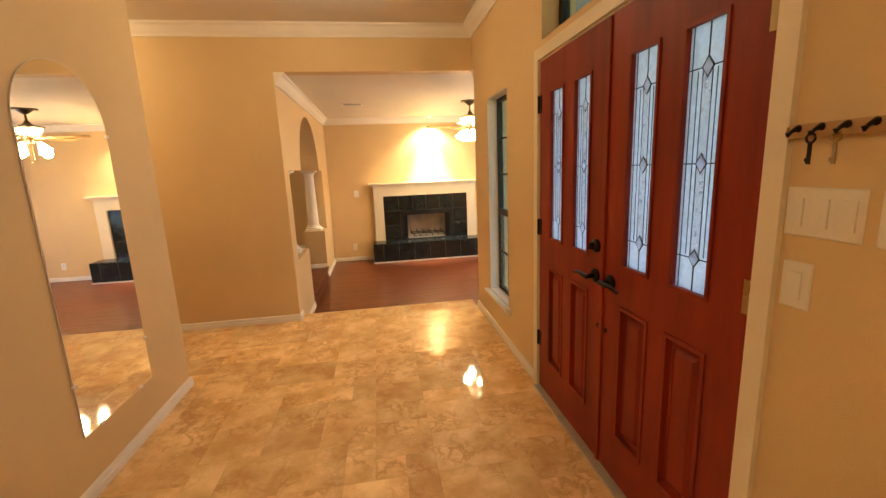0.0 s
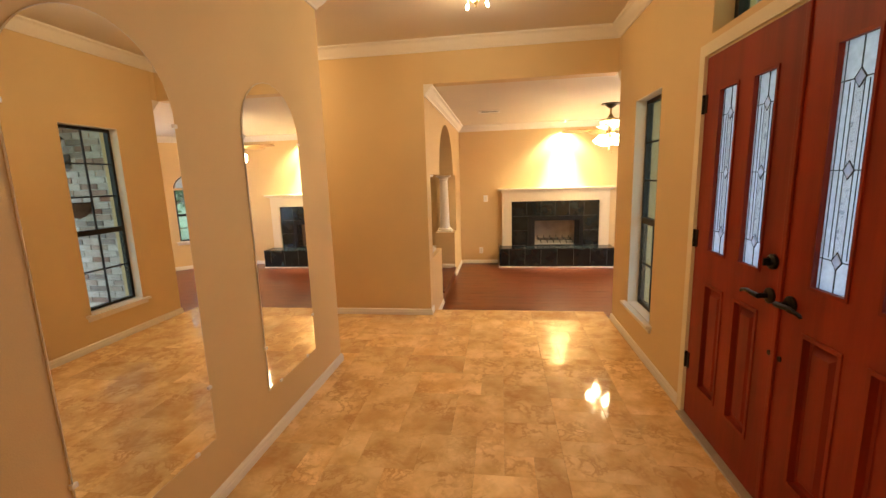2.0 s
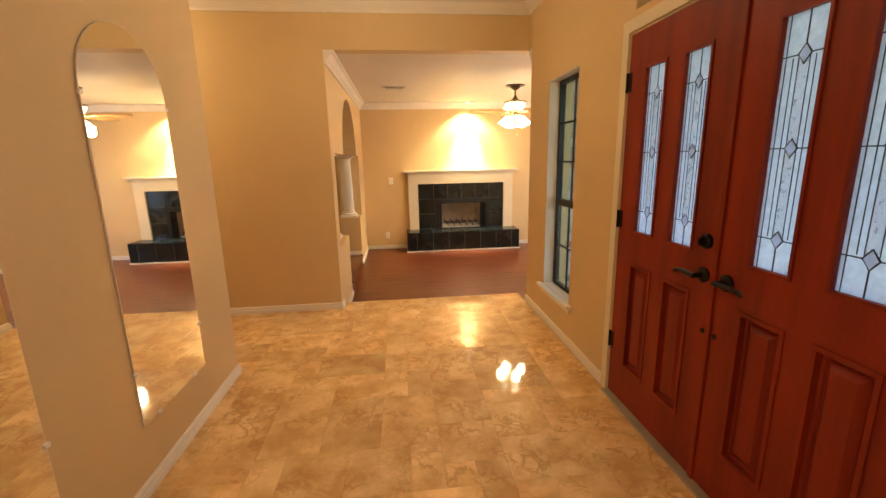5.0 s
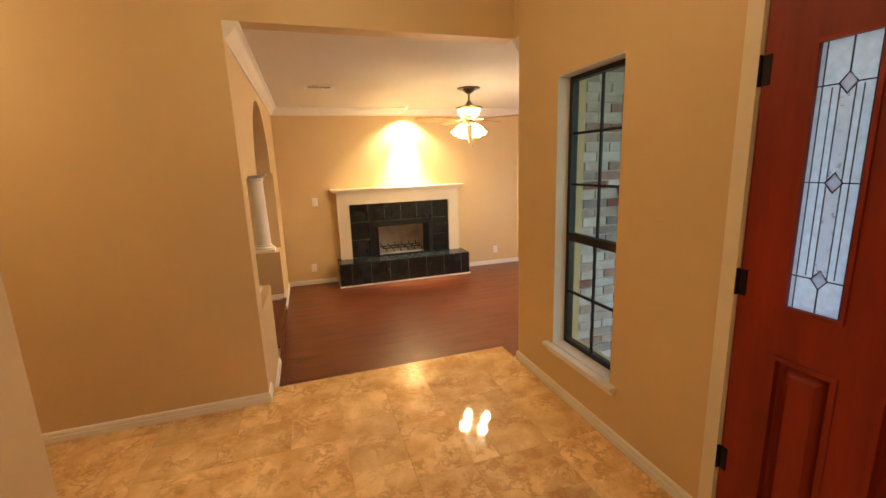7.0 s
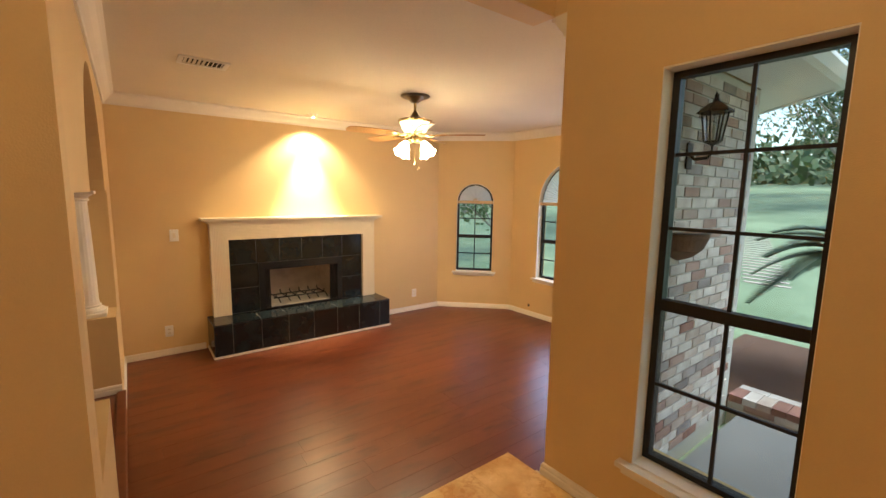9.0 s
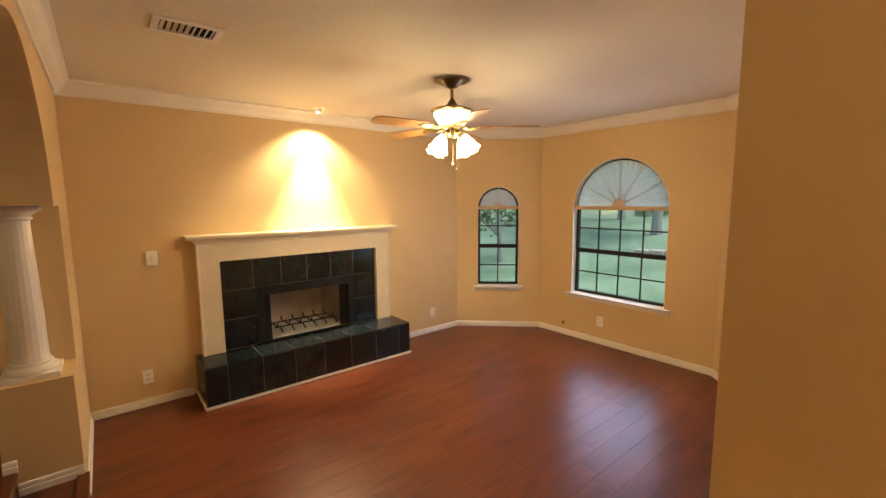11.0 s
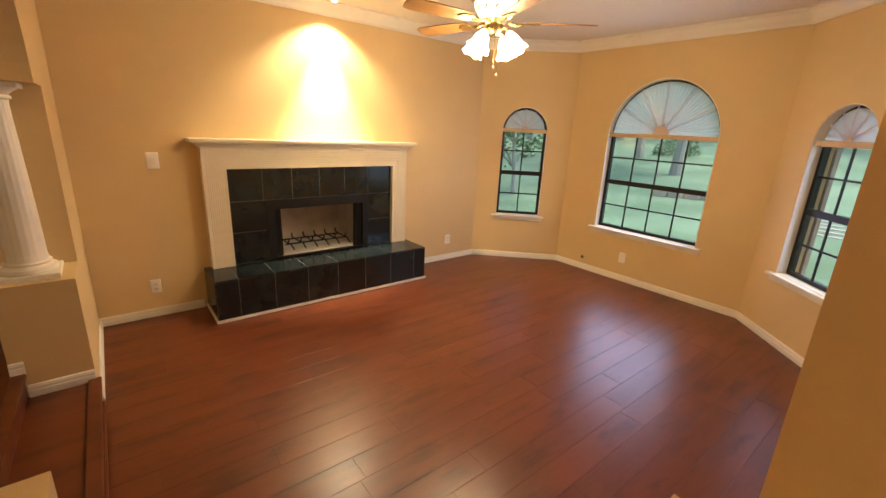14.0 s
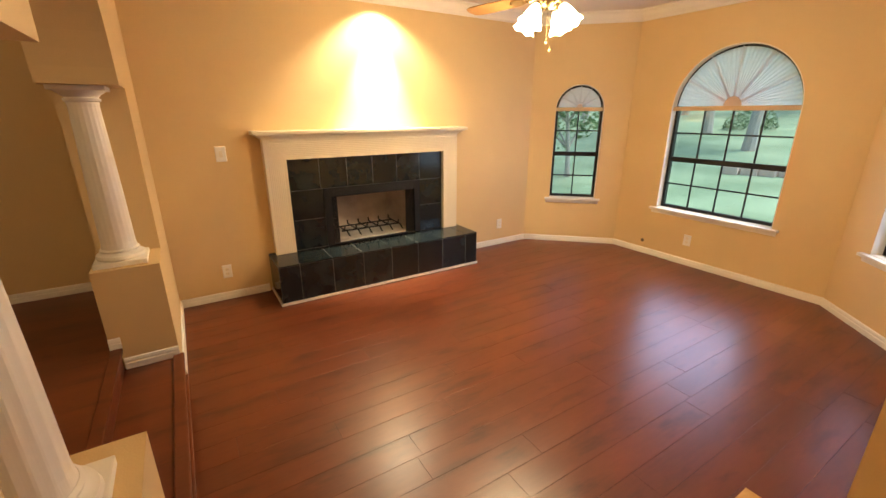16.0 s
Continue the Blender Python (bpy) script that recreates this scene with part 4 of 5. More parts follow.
mantel = thing("mantelpiece", "cream painted wooden mantelpiece with fluted legs and moulded shelf", "mantelpiece", pose(-0.13, YF, HZ))
YM = YF - 0.098
def fluted(x0, x1, z0, z1):
    """A board with upright reeds between plain margins."""
    pts = [(x0, YF), (x0, YM)]
    n, m = 9, 0.018
    w = (x1 - x0 - 2 * m) / n
    for i in range(n):
        a = x0 + m + i * w
        pts += [(a + w * q, YM + 0.0035 * math.sin(math.pi * q) ** 0.7) for q in (0.08, 0.3, 0.5, 0.7, 0.92)]
    pts += [(x1, YM), (x1, YF)]
    return bm_panel(lambda u, v, d: (u, v, d), pts, [], (z0, z1))
def mitred(bm, x, sx, sz):
    """Cuts a board at 45 degrees through the inner corner at x; sx, sz point to the side that is cut off."""
    bmesh.ops.bisect_plane(bm, geom=bm.verts[:] + bm.edges[:] + bm.faces[:], plane_co=(x, YF, BZ), plane_no=(sx, 0, sz), clear_outer=True)
    return bm
part("leg", mitred(fluted(SX0, BX0 - 0.001, HZ + 0.005, 1.165), BX0, 1, 1), M_MANTEL, mantel)
part("leg", mitred(fluted(BX1 + 0.001, SX1, HZ + 0.005, 1.165), BX1, -1, 1), M_MANTEL, mantel)
reeds = [(YF, BZ + 0.001), (YM, BZ + 0.001)]
for i in range(9):
    w = (1.165 - BZ - 0.03) / 9
    z = BZ + 0.015 + i * w
    reeds += [(YM + 0.0035 * math.sin(math.pi * q) ** 0.7, z + w * q) for q in (0.08, 0.3, 0.5, 0.7, 0.92)]
reeds += [(YM, 1.165), (YF, 1.165)]
part("frieze", mitred(mitred(bm_panel(lambda u, v, d: (d, u, v), reeds, [], (SX0, SX1)), BX0 + 0.0005, -1, -1), BX1 - 0.0005, 1, -1), M_MANTEL, mantel)
part("shelf", join(
    bm_box(SX0 - 0.012, YF - 0.112, 1.1655, SX1 + 0.012, YF, 1.180, 0.003), bm_box(SX0 - 0.034, YF - 0.135, 1.180, SX1 + 0.034, YF, 1.194, 0.005),
    bm_box(SX0 - 0.056, YF - 0.157, 1.194, SX1 + 0.056, YF, 1.204, 0.003), bm_box(SX0 - 0.078, YF - 0.178, 1.204, SX1 + 0.078, YF, 1.232, 0.004)), M_MANTEL, mantel)

box = thing("firebox", "open firebox with black metal frame and pale sooty brick lining", "fireplace", pose(-0.13, YF, HZ))
part("metal_frame", ring(lambda u, v, d: (u, YB - 0.012 + d, v), rect(FX0, FZ0, FX1, FZ1), rect(FX0 + 0.062, FZ0 + 0.012, FX1 - 0.062, FZ1 - 0.085), 0.0, 0.02), M_IRON, box, "black metal frame")
part("louvre", join(*[bm_box(FX0 + 0.07, YB - 0.014, FZ1 - 0.075 + i * 0.017, FX1 - 0.07, YB - 0.004, FZ1 - 0.066 + i * 0.017, 0.002) for i in range(4)]), M_IRON, box, "black vent louvre")
IX0, IX1, IZ0, IZ1 = FX0 + 0.062, FX1 - 0.062, FZ0 + 0.012, FZ1 - 0.085
def fire_lining():
    bm = bmesh.new()
    A = [bm.verts.new((x, YB + 0.01, z)) for x, z in rect(IX0 - 0.02, IZ0 - 0.004, IX1 + 0.02, IZ1 + 0.02)]
    B = [bm.verts.new((x, YF + 0.42, z)) for x, z in rect(IX0 + 0.10, IZ0 - 0.004, IX1 - 0.10, IZ1 + 0.02)]
    for i in (1, 2, 3):
        bm.faces.new((A[i], A[(i + 1) % 4], B[(i + 1) % 4], B[i]))
    bm.faces.new(B)
    bm.faces.new((A[0], A[1], B[1], B[0]))
    return bm
lin = part("lining", fire_lining(), M_FIREBRICK, box, "pale sooty refractory lining")
part("outer_case", join(bm_box(IX0 - 0.06, YF + 0.43, 0.0, IX1 + 0.06, YF + 0.45, 0.85), bm_box(IX0 - 0.06, YF + 0.2, 0.0, IX0 - 0.04, YF + 0.43, 0.85), bm_box(IX1 + 0.04, YF + 0.2, 0.0, IX1 + 0.06, YF + 0.43, 0.85), bm_box(IX0 - 0.06, YF + 0.2, 0.83, IX1 + 0.06, YF + 0.43, 0.85), bm_box(IX0 - 0.06, YF + 0.2, 0.0, IX1 + 0.06, YF + 0.43, 0.02)), M_IRON, box)
part("ash_bed", bm_box(IX0 - 0.01, YB + 0.02, IZ0 - 0.004, IX1 + 0.01, YF + 0.40, IZ0 + 0.010, 0.003), M_ASH, box, "pale ash on the firebox floor")
for x0, s, n in ((IX0 + 0.002, 1, 10), (IX1 - 0.002, -1, 15)):
    for q in range(n):
        part("curtain_fold", bm_tube([(x0 + q * 0.006 * s, YB + 0.012 + 0.006 * (q % 2), IZ1), (x0 + q * 0.0065 * s, YB + 0.012 + 0.006 * (q % 2), IZ0)], 0.004, 5), M_IRON, box, "black spark curtain")

grate = thing("fire_grate", "black iron fire grate standing in the firebox", "fire grate", pose(-0.13, YF + 0.1, IZ0))
gy0, gy1, gz = YB + 0.10, YF + 0.28, IZ0 + 0.07
for y in (gy0 + 0.03, gy1 - 0.03):
    part("cross_bar", bm_tube([(IX0 + 0.12, y, gz), (IX1 - 0.12, y, gz)], 0.008, 8), M_IRON, grate)
for i in range(6):
    x = IX0 + 0.14 + i * (IX1 - IX0 - 0.28) / 5
    part("grate_bar", bm_tube([(x, gy0 - 0.01, gz + 0.05), (x, gy0, gz + 0.012), (x + 0.004, (gy0 + gy1) / 2, gz + 0.010), (x, gy1, gz + 0.014), (x, gy1 + 0.01, gz + 0.05)], 0.0075, 8), M_IRON, grate)
    part("leg", bm_tube([(x + 0.03, gy0 + 0.03, gz), (x + 0.055, gy0 + 0.01, IZ0 + 0.010)], 0.007, 6), M_IRON, grate)

# ---- columns ----
def column(yc):
    xc = XL - 0.175
    c = thing("column", "white fluted half-height column standing on a tan pedestal", "column", pose(xc, yc, ZP), group="columns of the arched opening")
    H = ZS - ZP
    part("plinth", bm_box(xc - 0.122, yc - 0.122, ZP + 0.001, xc + 0.122, yc + 0.122, ZP + 0.028, 0.004), M_TRIM, c)
    part("base_ring", bm_turn([(0.112, 0.028), (0.117, 0.040), (0.112, 0.054), (0.098, 0.058), (0.090, 0.068), (0.094, 0.078), (0.086, 0.086)], 32, (xc, yc, ZP)), M_TRIM, c, "", True)
    bm = bmesh.new()
    seg, rings = 96, []
    for z, r in ((0.086, 0.084), (0.12, 0.080), (0.35, 0.077), (0.60, 0.071), (H - 0.10, 0.065), (H - 0.075, 0.067)):
        ring_v = []
        for i in range(seg):
            a = 2 * math.pi * i / seg
            rr = r - (0.0013 * abs(math.sin(a * 10)) if 0.1 < z < H - 0.09 else 0)
            ring_v.append(bm.verts.new((xc + rr * math.cos(a), yc + rr * math.sin(a), ZP + z)))
        rings.append(ring_v)
    for r0, r1 in zip(rings, rings[1:]):
        for i in range(seg):
            bm.faces.new((r0[i], r0[(i + 1) % seg], r1[(i + 1) % seg], r1[i]))
    part("shaft", bm, M_TRIM, c, "fluted white shaft")
    part("capital", join(bm_turn([(0.067, H - 0.078), (0.077, H - 0.072), (0.077, H - 0.062), (0.069, H - 0.056), (0.078, H - 0.045), (0.100, H - 0.030), (0.106, H - 0.024)], 32, (xc, yc, ZP)), bm_box(xc - 0.112, yc - 0.112, ZP + H - 0.024, xc + 0.112, yc + 0.112, ZP + H - 0.002, 0.003)), M_TRIM, c, "", True)


column(0.700)
column(2.59)
structure("trim_nosing", bm_box(XL - 0.035, PY[1] + 0.002, -0.014, XL + 0.022, PY[2] - 0.002, 0.004, 0.006), M_PLANK, "dark wooden nosing at the edge of the step", "step nosing")
structure("trim_nosing_dining", bm_box(XL - 0.31, PY[1] + 0.002, ZU - 0.02, XL - 0.255, PY[2] - 0.002, ZU + 0.006, 0.006), M_PLANK, "dark wooden nosing at the edge of the raised floor", "step nosing")
structure("trim_quarter_round", bm_box(XL + 0.001, PY[1] + 0.002, ZL, XL + 0.018, PY[2] - 0.002, ZL + 0.02, 0.006), M_PLANK, "wooden quarter round at the foot of the step", "moulding")

# ---- ceiling fan ----
FX, FY = 0.385, 1.83
fan = thing("ceiling_fan", "brass and oak ceiling fan with four lit tulip glass shades", "ceiling fan", pose(FX, FY, ZC))
part("canopy", bm_turn([(0.022, -0.062), (0.034, -0.056), (0.05, -0.042), (0.066, -0.030), (0.080, -0.012), (0.086, -0.004), (0.086, 0.0)], 32, (FX, FY, ZC)), M_PEWTER, fan, "dark brass canopy", True)
part("medallion", bm_turn([(0.09, -0.012), (0.118, -0.014), (0.13, -0.006), (0.13, 0.0)], 40, (FX, FY, ZC)), M_PEWTER, fan, "dark ceiling ring", True)
part("down_rod", bm_turn([(0.0125, -0.15), (0.0125, -0.058)], 20, (FX, FY, ZC)), M_BRASS, fan, "", True)
motor = part("motor", bm_turn([(0.135, -0.232), (0.150, -0.228), (0.157, -0.220), (0.155, -0.212), (0.140, -0.206), (0.095, -0.198), (0.060, -0.186), (0.036, -0.168), (0.022, -0.145), (0.0125, -0.130)], 44, (FX, FY, ZC)), M_BRASS, fan, "antique brass motor dome", True)
part("glass_band", bm_turn([(0.082, -0.322), (0.100, -0.305), (0.122, -0.275), (0.134, -0.245), (0.135, -0.2325)], 44, (FX, FY, ZC)), M_BAND, motor, "lit cream glass band", True)
for k in range(12):
    q = radians(30 * k + 18)
    def leaf(u, v, d):
        z = -0.272 + v
        r = 0.1225 + (z + 0.275) * 0.42 + d
        return (FX + r * math.cos(q + u / 0.12), FY + r * math.sin(q + u / 0.12), ZC + z)
    part("motif", bm_panel(leaf, [(0.007 * math.cos(a) + 0.012 * math.sin(a), 0.016 * math.sin(a)) for a in (n * math.pi / 6 for n in range(12))], [], (0.002, 0.005)), M_MOTIF, motor, "green painted leaf motif")
part("switch_cup", bm_turn([(0.02, -0.415), (0.044, -0.408), (0.054, -0.392), (0.054, -0.352), (0.070, -0.340), (0.086, -0.323), (0.05, -0.320)], 32, (FX, FY, ZC)), M_BRASS, fan, "", True)
for i in range(5):
    a = radians(-42 + 72 * i)
    R = pose(FX, FY, ZC - 0.336, 0, 0, math.degrees(a))
    T = lambda x, y, z: R @ pose(0, 0, 0, 11, 0, 0) @ Vector((x, y, z))
    out = [(0.19, -0.045), (0.26, -0.058), (0.45, -0.066), (0.58, -0.066), (0.622, -0.05), (0.635, 0.0), (0.622, 0.05), (0.58, 0.066), (0.45, 0.066), (0.26, 0.058), (0.19, 0.045)]
    part("blade", bm_panel(lambda u, v, d: T(u, v, d), out, [], (-0.003, 0.003)), M_BLADE, fan, "honey oak fan blade")
    part("blade_arm", join(bm_tube([T(0.085, 0, 0.0), T(0.13, 0, -0.012), T(0.18, 0, -0.008)], [0.012, 0.010, 0.010], 8), bm_panel(lambda u, v, d: T(u, v, d), [(0.165, -0.02), (0.205, -0.04), (0.26, -0.028), (0.285, 0.0), (0.26, 0.028), (0.205, 0.04), (0.165, 0.02)], [], (-0.010, -0.0035))), M_BRASS, fan, "brass blade bracket")
for i in range(4):
    a = radians(12 + 90 * i)
    e = Vector((math.cos(a), math.sin(a), 0))
    o = Vector((FX, FY, ZC - 0.388))
    arm = part("lamp_arm", bm_tube([o + e * 0.045, o + e * 0.075 + Vector((0, 0, 0.012)), o + e * 0.10 + Vector((0, 0, 0.0)), o + e * 0.108 + Vector((0, 0, -0.025))], 0.008, 8), M_BRASS, fan, "", True)
    tilt = Vector((e.x * 0.50, e.y * 0.50, -0.866)).normalized().to_track_quat("Z", "Y").to_matrix().to_4x4()
    bm = bmesh.new()
    seg, rings = 30, []
    for z, r in ((0.0, 0.022), (0.015, 0.030), (0.045, 0.045), (0.075, 0.052), (0.100, 0.060), (0.118, 0.072), (0.116, 0.070), (0.098, 0.056), (0.07, 0.048), (0.04, 0.040), (0.012, 0.026)):
        rings.append([bm.verts.new((r * (1 + 0.05 * math.cos(6 * 2 * math.pi * k / seg) * (z / 0.118)) * math.cos(2 * math.pi * k / seg), r * (1 + 0.05 * math.cos(6 * 2 * math.pi * k / seg) * (z / 0.118)) * math.sin(2 * math.pi * k / seg), z + 0.006 * math.cos(6 * 2 * math.pi * k / seg) * (z / 0.118))) for k in range(seg)])
    for r0, r1 in zip(rings, rings[1:]):
        for k in range(seg):
            bm.faces.new((r0[k], r0[(k + 1) % seg], r1[(k + 1) % seg], r1[k]))
    bm.transform(Matrix.Translation(o + e * 0.108 + Vector((0, 0, -0.02))) @ tilt)
    part("shade", bm, M_TULIP, arm, "lit frosted tulip glass shade", True)
    q = bm_turn([(0.0, 0.02), (0.016, 0.035), (0.022, 0.055), (0.016, 0.075), (0.0, 0.085)], 14)
    q.transform(Matrix.Translation(o + e * 0.108 + Vector((0, 0, -0.02))) @ tilt)
    part("bulb", q, M_BULB, arm, "lit bulb", True)
for dx, dy, n in ((0.025, -0.02, 0.63), (-0.02, -0.03, 0.59)):
    ch = part("pull_chain", bm_tube([(FX + dx, FY + dy, ZC - 0.405), (FX + dx, FY + dy, ZC - n)], 0.0016, 5), M_BRASS, fan)
    part("chain_knob", bm_turn([(0.0, -0.022), (0.007, -0.016), (0.008, -0.008), (0.003, 0.0)], 10, (FX + dx, FY + dy, ZC - n)), M_BRASS, ch, "", True)

# ---- other ceiling fittings ----
vent = thing("ceiling_vent", "white slatted metal air vent in the ceiling", "air vent", pose(-1.25, 1.95, ZC))
vp = lambda u, v, d: (-1.25 + u, 1.95 + v, ZC - d)
part("frame", bm_panel(vp, rect(-0.15, -0.10, 0.15, 0.10), [rect(-0.12, -0.072, 0.12, 0.072)], (0.0, 0.010)), M_WHITEPL, vent)
# black sheet that paints the duct's shade behind the slats
part("backing", bm_panel(vp, rect(-0.12, -0.072, 0.12, 0.072), [], (0.0005, 0.002)), M_DARK, vent)
for i in range(9):
    u = -0.108 + i * 0.027
    s = bm_box(-0.008, -0.072, -0.0012, 0.008, 0.072, 0.0012)
    s.transform(pose(-1.25 + u, 1.95, ZC - 0.009, 0, 40 if i < 5 else -40, 0))
    part("slat", s, M_WHITEPL, vent)
part("lever", bm_box(-1.257, 1.95 - 0.084, ZC - 0.016, -1.243, 1.95 - 0.074, ZC - 0.009), M_WHITEPL, vent)

SPX, SPY = -0.005, 3.31
spot = thing("spot_light", "small white eyeball spotlight in the ceiling, lit", "spotlight", pose(SPX, SPY, ZC))
part("trim_ring", bm_turn([(0.040, -0.004), (0.050, -0.008), (0.058, -0.004), (0.058, 0.0), (0.040, 0.0)], 28, (SPX, SPY, ZC)), M_WHITEPL, spot, "", True)
q = bm_turn([(0.018, -0.024), (0.020, -0.037), (0.027, -0.037), (0.034, -0.022), (0.040, -0.004), (0.040, 0.0)], 24)
q.transform(pose(SPX, SPY, ZC))
part("eyeball", q, M_WHITEPL, spot, "", True)
part("bulb", bm_turn([(0.0, -0.0355), (0.0185, -0.0345), (0.0185, -0.027)], 20, (SPX, SPY, ZC)), M_BULB, spot, "lit bulb face", True)

EX, EY = ENTRY_AT
pend = thing("chandelier", "small brass ceiling light with three lit candle bulbs over the entry", "chandelier", pose(EX, EY, ZE))
part("canopy", bm_turn([(0.012, -0.045), (0.03, -0.036), (0.052, -0.016), (0.06, -0.006), (0.06, 0.0)], 24, (EX, EY, ZE)), M_BRASS, pend, "", True)
part("stem", bm_tube([(EX, EY, ZE - 0.04), (EX, EY, 2.665)], 0.006, 10), M_BRASS, pend)
part("body", bm_turn([(0.0, 2.605), (0.007, 2.610), (0.008, 2.617), (0.005, 2.622), (0.012, 2.630), (0.020, 2.641), (0.019, 2.652), (0.008, 2.662), (0.006, 2.672)], 24, (EX, EY, 0)), M_BRASS, pend, "turned brass body", True)
for k in range(3):
    q = radians(20 + 120 * k)
    at = lambda r, z: (EX + r * math.cos(q), EY + r * math.sin(q), z)
    arm = part("arm", bm_tube([at(0.015, 2.648), at(0.035, 2.658), at(0.055, 2.668), at(0.068, 2.664), at(0.074, 2.655)], 0.004, 8), M_BRASS, pend, "", True)
    part("lamp_cup", bm_tube([at(0.073, 2.660), at(0.077, 2.650)], [0.007, 0.011], 12), M_BRASS, arm, "", True)
    part("bulb", bm_tube([at(0.077, 2.650), at(0.081, 2.638), at(0.086, 2.624), at(0.089, 2.616)], [0.008, 0.012, 0.010, 0.003], 12), M_BULB, arm, "lit candle bulb", True)

# ceiling lights out of view, added to carry the fill lamps
for hx, hy, lab in ((-2.6, -5.3, "unseen round white glass ceiling light added in the hall, lit"), (-3.7, -0.58, "unseen round white glass ceiling light added in the side passage, lit"), (-3.6, 1.7, "unseen round white glass ceiling light added in the raised room, lit")):
    zt = ZC if hy > 0 else ZE
    hall = thing("unseen_ceiling_light", lab, "ceiling light", pose(hx, hy, zt))
    part("pan", bm_turn([(0.15, -0.02), (0.165, -0.012), (0.165, 0.0)], 32, (hx, hy, zt)), M_BRASS, hall, "", True)
    part("bowl", bm_turn([(0.0, -0.095), (0.06, -0.088), (0.11, -0.066), (0.14, -0.035), (0.148, -0.018)], 32, (hx, hy, zt)), M_TULIP, hall, "lit white glass bowl", True)

# ---- outside ----
def ground_z(x, y):
    d = max(0.0, math.hypot(max(x - 3.0, 0), max(y - 5.0, 0) * 0.6) - 1.5)
    return -0.30 + 0.075 * min(d, 45) - 0.0

rng = random.Random(7)
bm = bmesh.new()
xs = [-400, -120, -40, -20, -8, 0.15, 1.2, 2.2, 3.2, 4.2, 5.5, 7, 9, 12, 16, 21, 28, 36, 48, 70, 120, 400]
ys = [-400, -120, -60, -35, -22, -14, -9, -6, -4, -2.5, -1, 0.5, 2, 3.5, 5, 7, 9, 12, 16, 21, 28, 40, 70, 120, 400]
grid = [[bm.verts.new((x, y, ground_z(x, y) if x > 0.1 else -0.45)) for y in ys] for x in xs]
for i in range(len(xs) - 1):
    for j in range(len(ys) - 1):
        bm.faces.new((grid[i][j], grid[i + 1][j], grid[i + 1][j + 1], grid[i][j + 1]))
structure("ground", bm, M_GRASS, "green lawn rising away from the house", "lawn")
structure("pavement_porch", bm_box(0.2, -4.2, -0.42, 2.02, YS - 0.3, -0.16), M_CONCRETE, "grey concrete porch floor", "porch floor")

# low brick edging of the porch bed
bed = thing("garden_wall", "low pale brick edging wall between porch and flower bed", "garden wall", pose(2.1, -1.5, -0.2))
part("mortar_core", bm_box(2.05, -3.2, -0.42, 2.28, -0.27, -0.085), M_MORTAR, bed)
brick_long = mesh_of("brick", bm_box(-0.098, -0.045, -0.0285, 0.098, 0.045, 0.0285, 0.003), M_BRICK)
for r in range(2):
    for i in range(14):
        piece("brick", brick_long, bed, pose(2.085, -0.38 - i * 0.207 - (0.1 if r % 2 else 0), -0.185 + r * 0.067, 0, 0, 90))
for i in range(31):
    piece("brick", brick_long, bed, pose(2.138, -0.32 - i * 0.0935, -0.073))
for i in range(15):
    piece("brick", brick_long, bed, pose(2.285, -0.38 - i * 0.2, -0.073, 0, 0, 90))
structure("ground_bed", bm_box(2.28, -3.2, -0.42, 4.3, 0.30, -0.15), M_MULCH, "brown mulch flower bed", "flower bed")
walk_bm = bmesh.new()
for i in range(22):
    x, y0 = 7.6 + i * 0.30, 1.0 + 0.10 * i
    for k in range(2):
        zz = ground_z(x, y0) + 0.012
        bm_box(x + 0.008, y0 - 0.36 + k * 0.37, zz - 0.1, x + 0.292, y0 - 0.0 + k * 0.37, zz, 0, walk_bm)
structure("pavement_path", walk_bm, M_PATH, "pale brick garden path curving over the lawn", "path")
edge = thing("garden_wall", "low pale stone edging across the lawn", "garden wall", pose(9.4, 4.0, 0.1))
for i in range(7):
    x, y = 9.6 - 0.10 * i, 2.4 + i * 0.33
    b = bm_box(-0.16, -0.155, -0.15, 0.16, 0.155, 0.13, 0.02)
    b.transform(pose(x, y, ground_z(x, y) + 0.03, rng.uniform(-2, 2), rng.uniform(-2, 2), rng.uniform(0, 8)))
    part("stone", b, M_PATH, edge)


def brick_face(parent, place, length, z0, z1):
    """Courses of bricks in running bond, proud of a mortar bed."""
    half = mesh_of("brick", bm_box(-0.047, -0.012, -0.0285, 0.047, 0.006, 0.0285, 0.003), M_BRICK)
    full = mesh_of("brick", bm_box(-0.098, -0.012, -0.0285, 0.098, 0.006, 0.0285, 0.003), M_BRICK)
    for r in range(int((z1 - z0) / 0.067)):
        u = 0.1 if r % 2 else 0.0
        if r % 2:
            piece("brick", half, parent, place(0.048, z0 + 0.034 + r * 0.067))
        while u + 0.2 <= length:
            piece("brick", full, parent, place(u + 0.1, z0 + 0.034 + r * 0.067) @ pose(0, rng.uniform(-0.0015, 0.0015), 0))
            u += 0.207


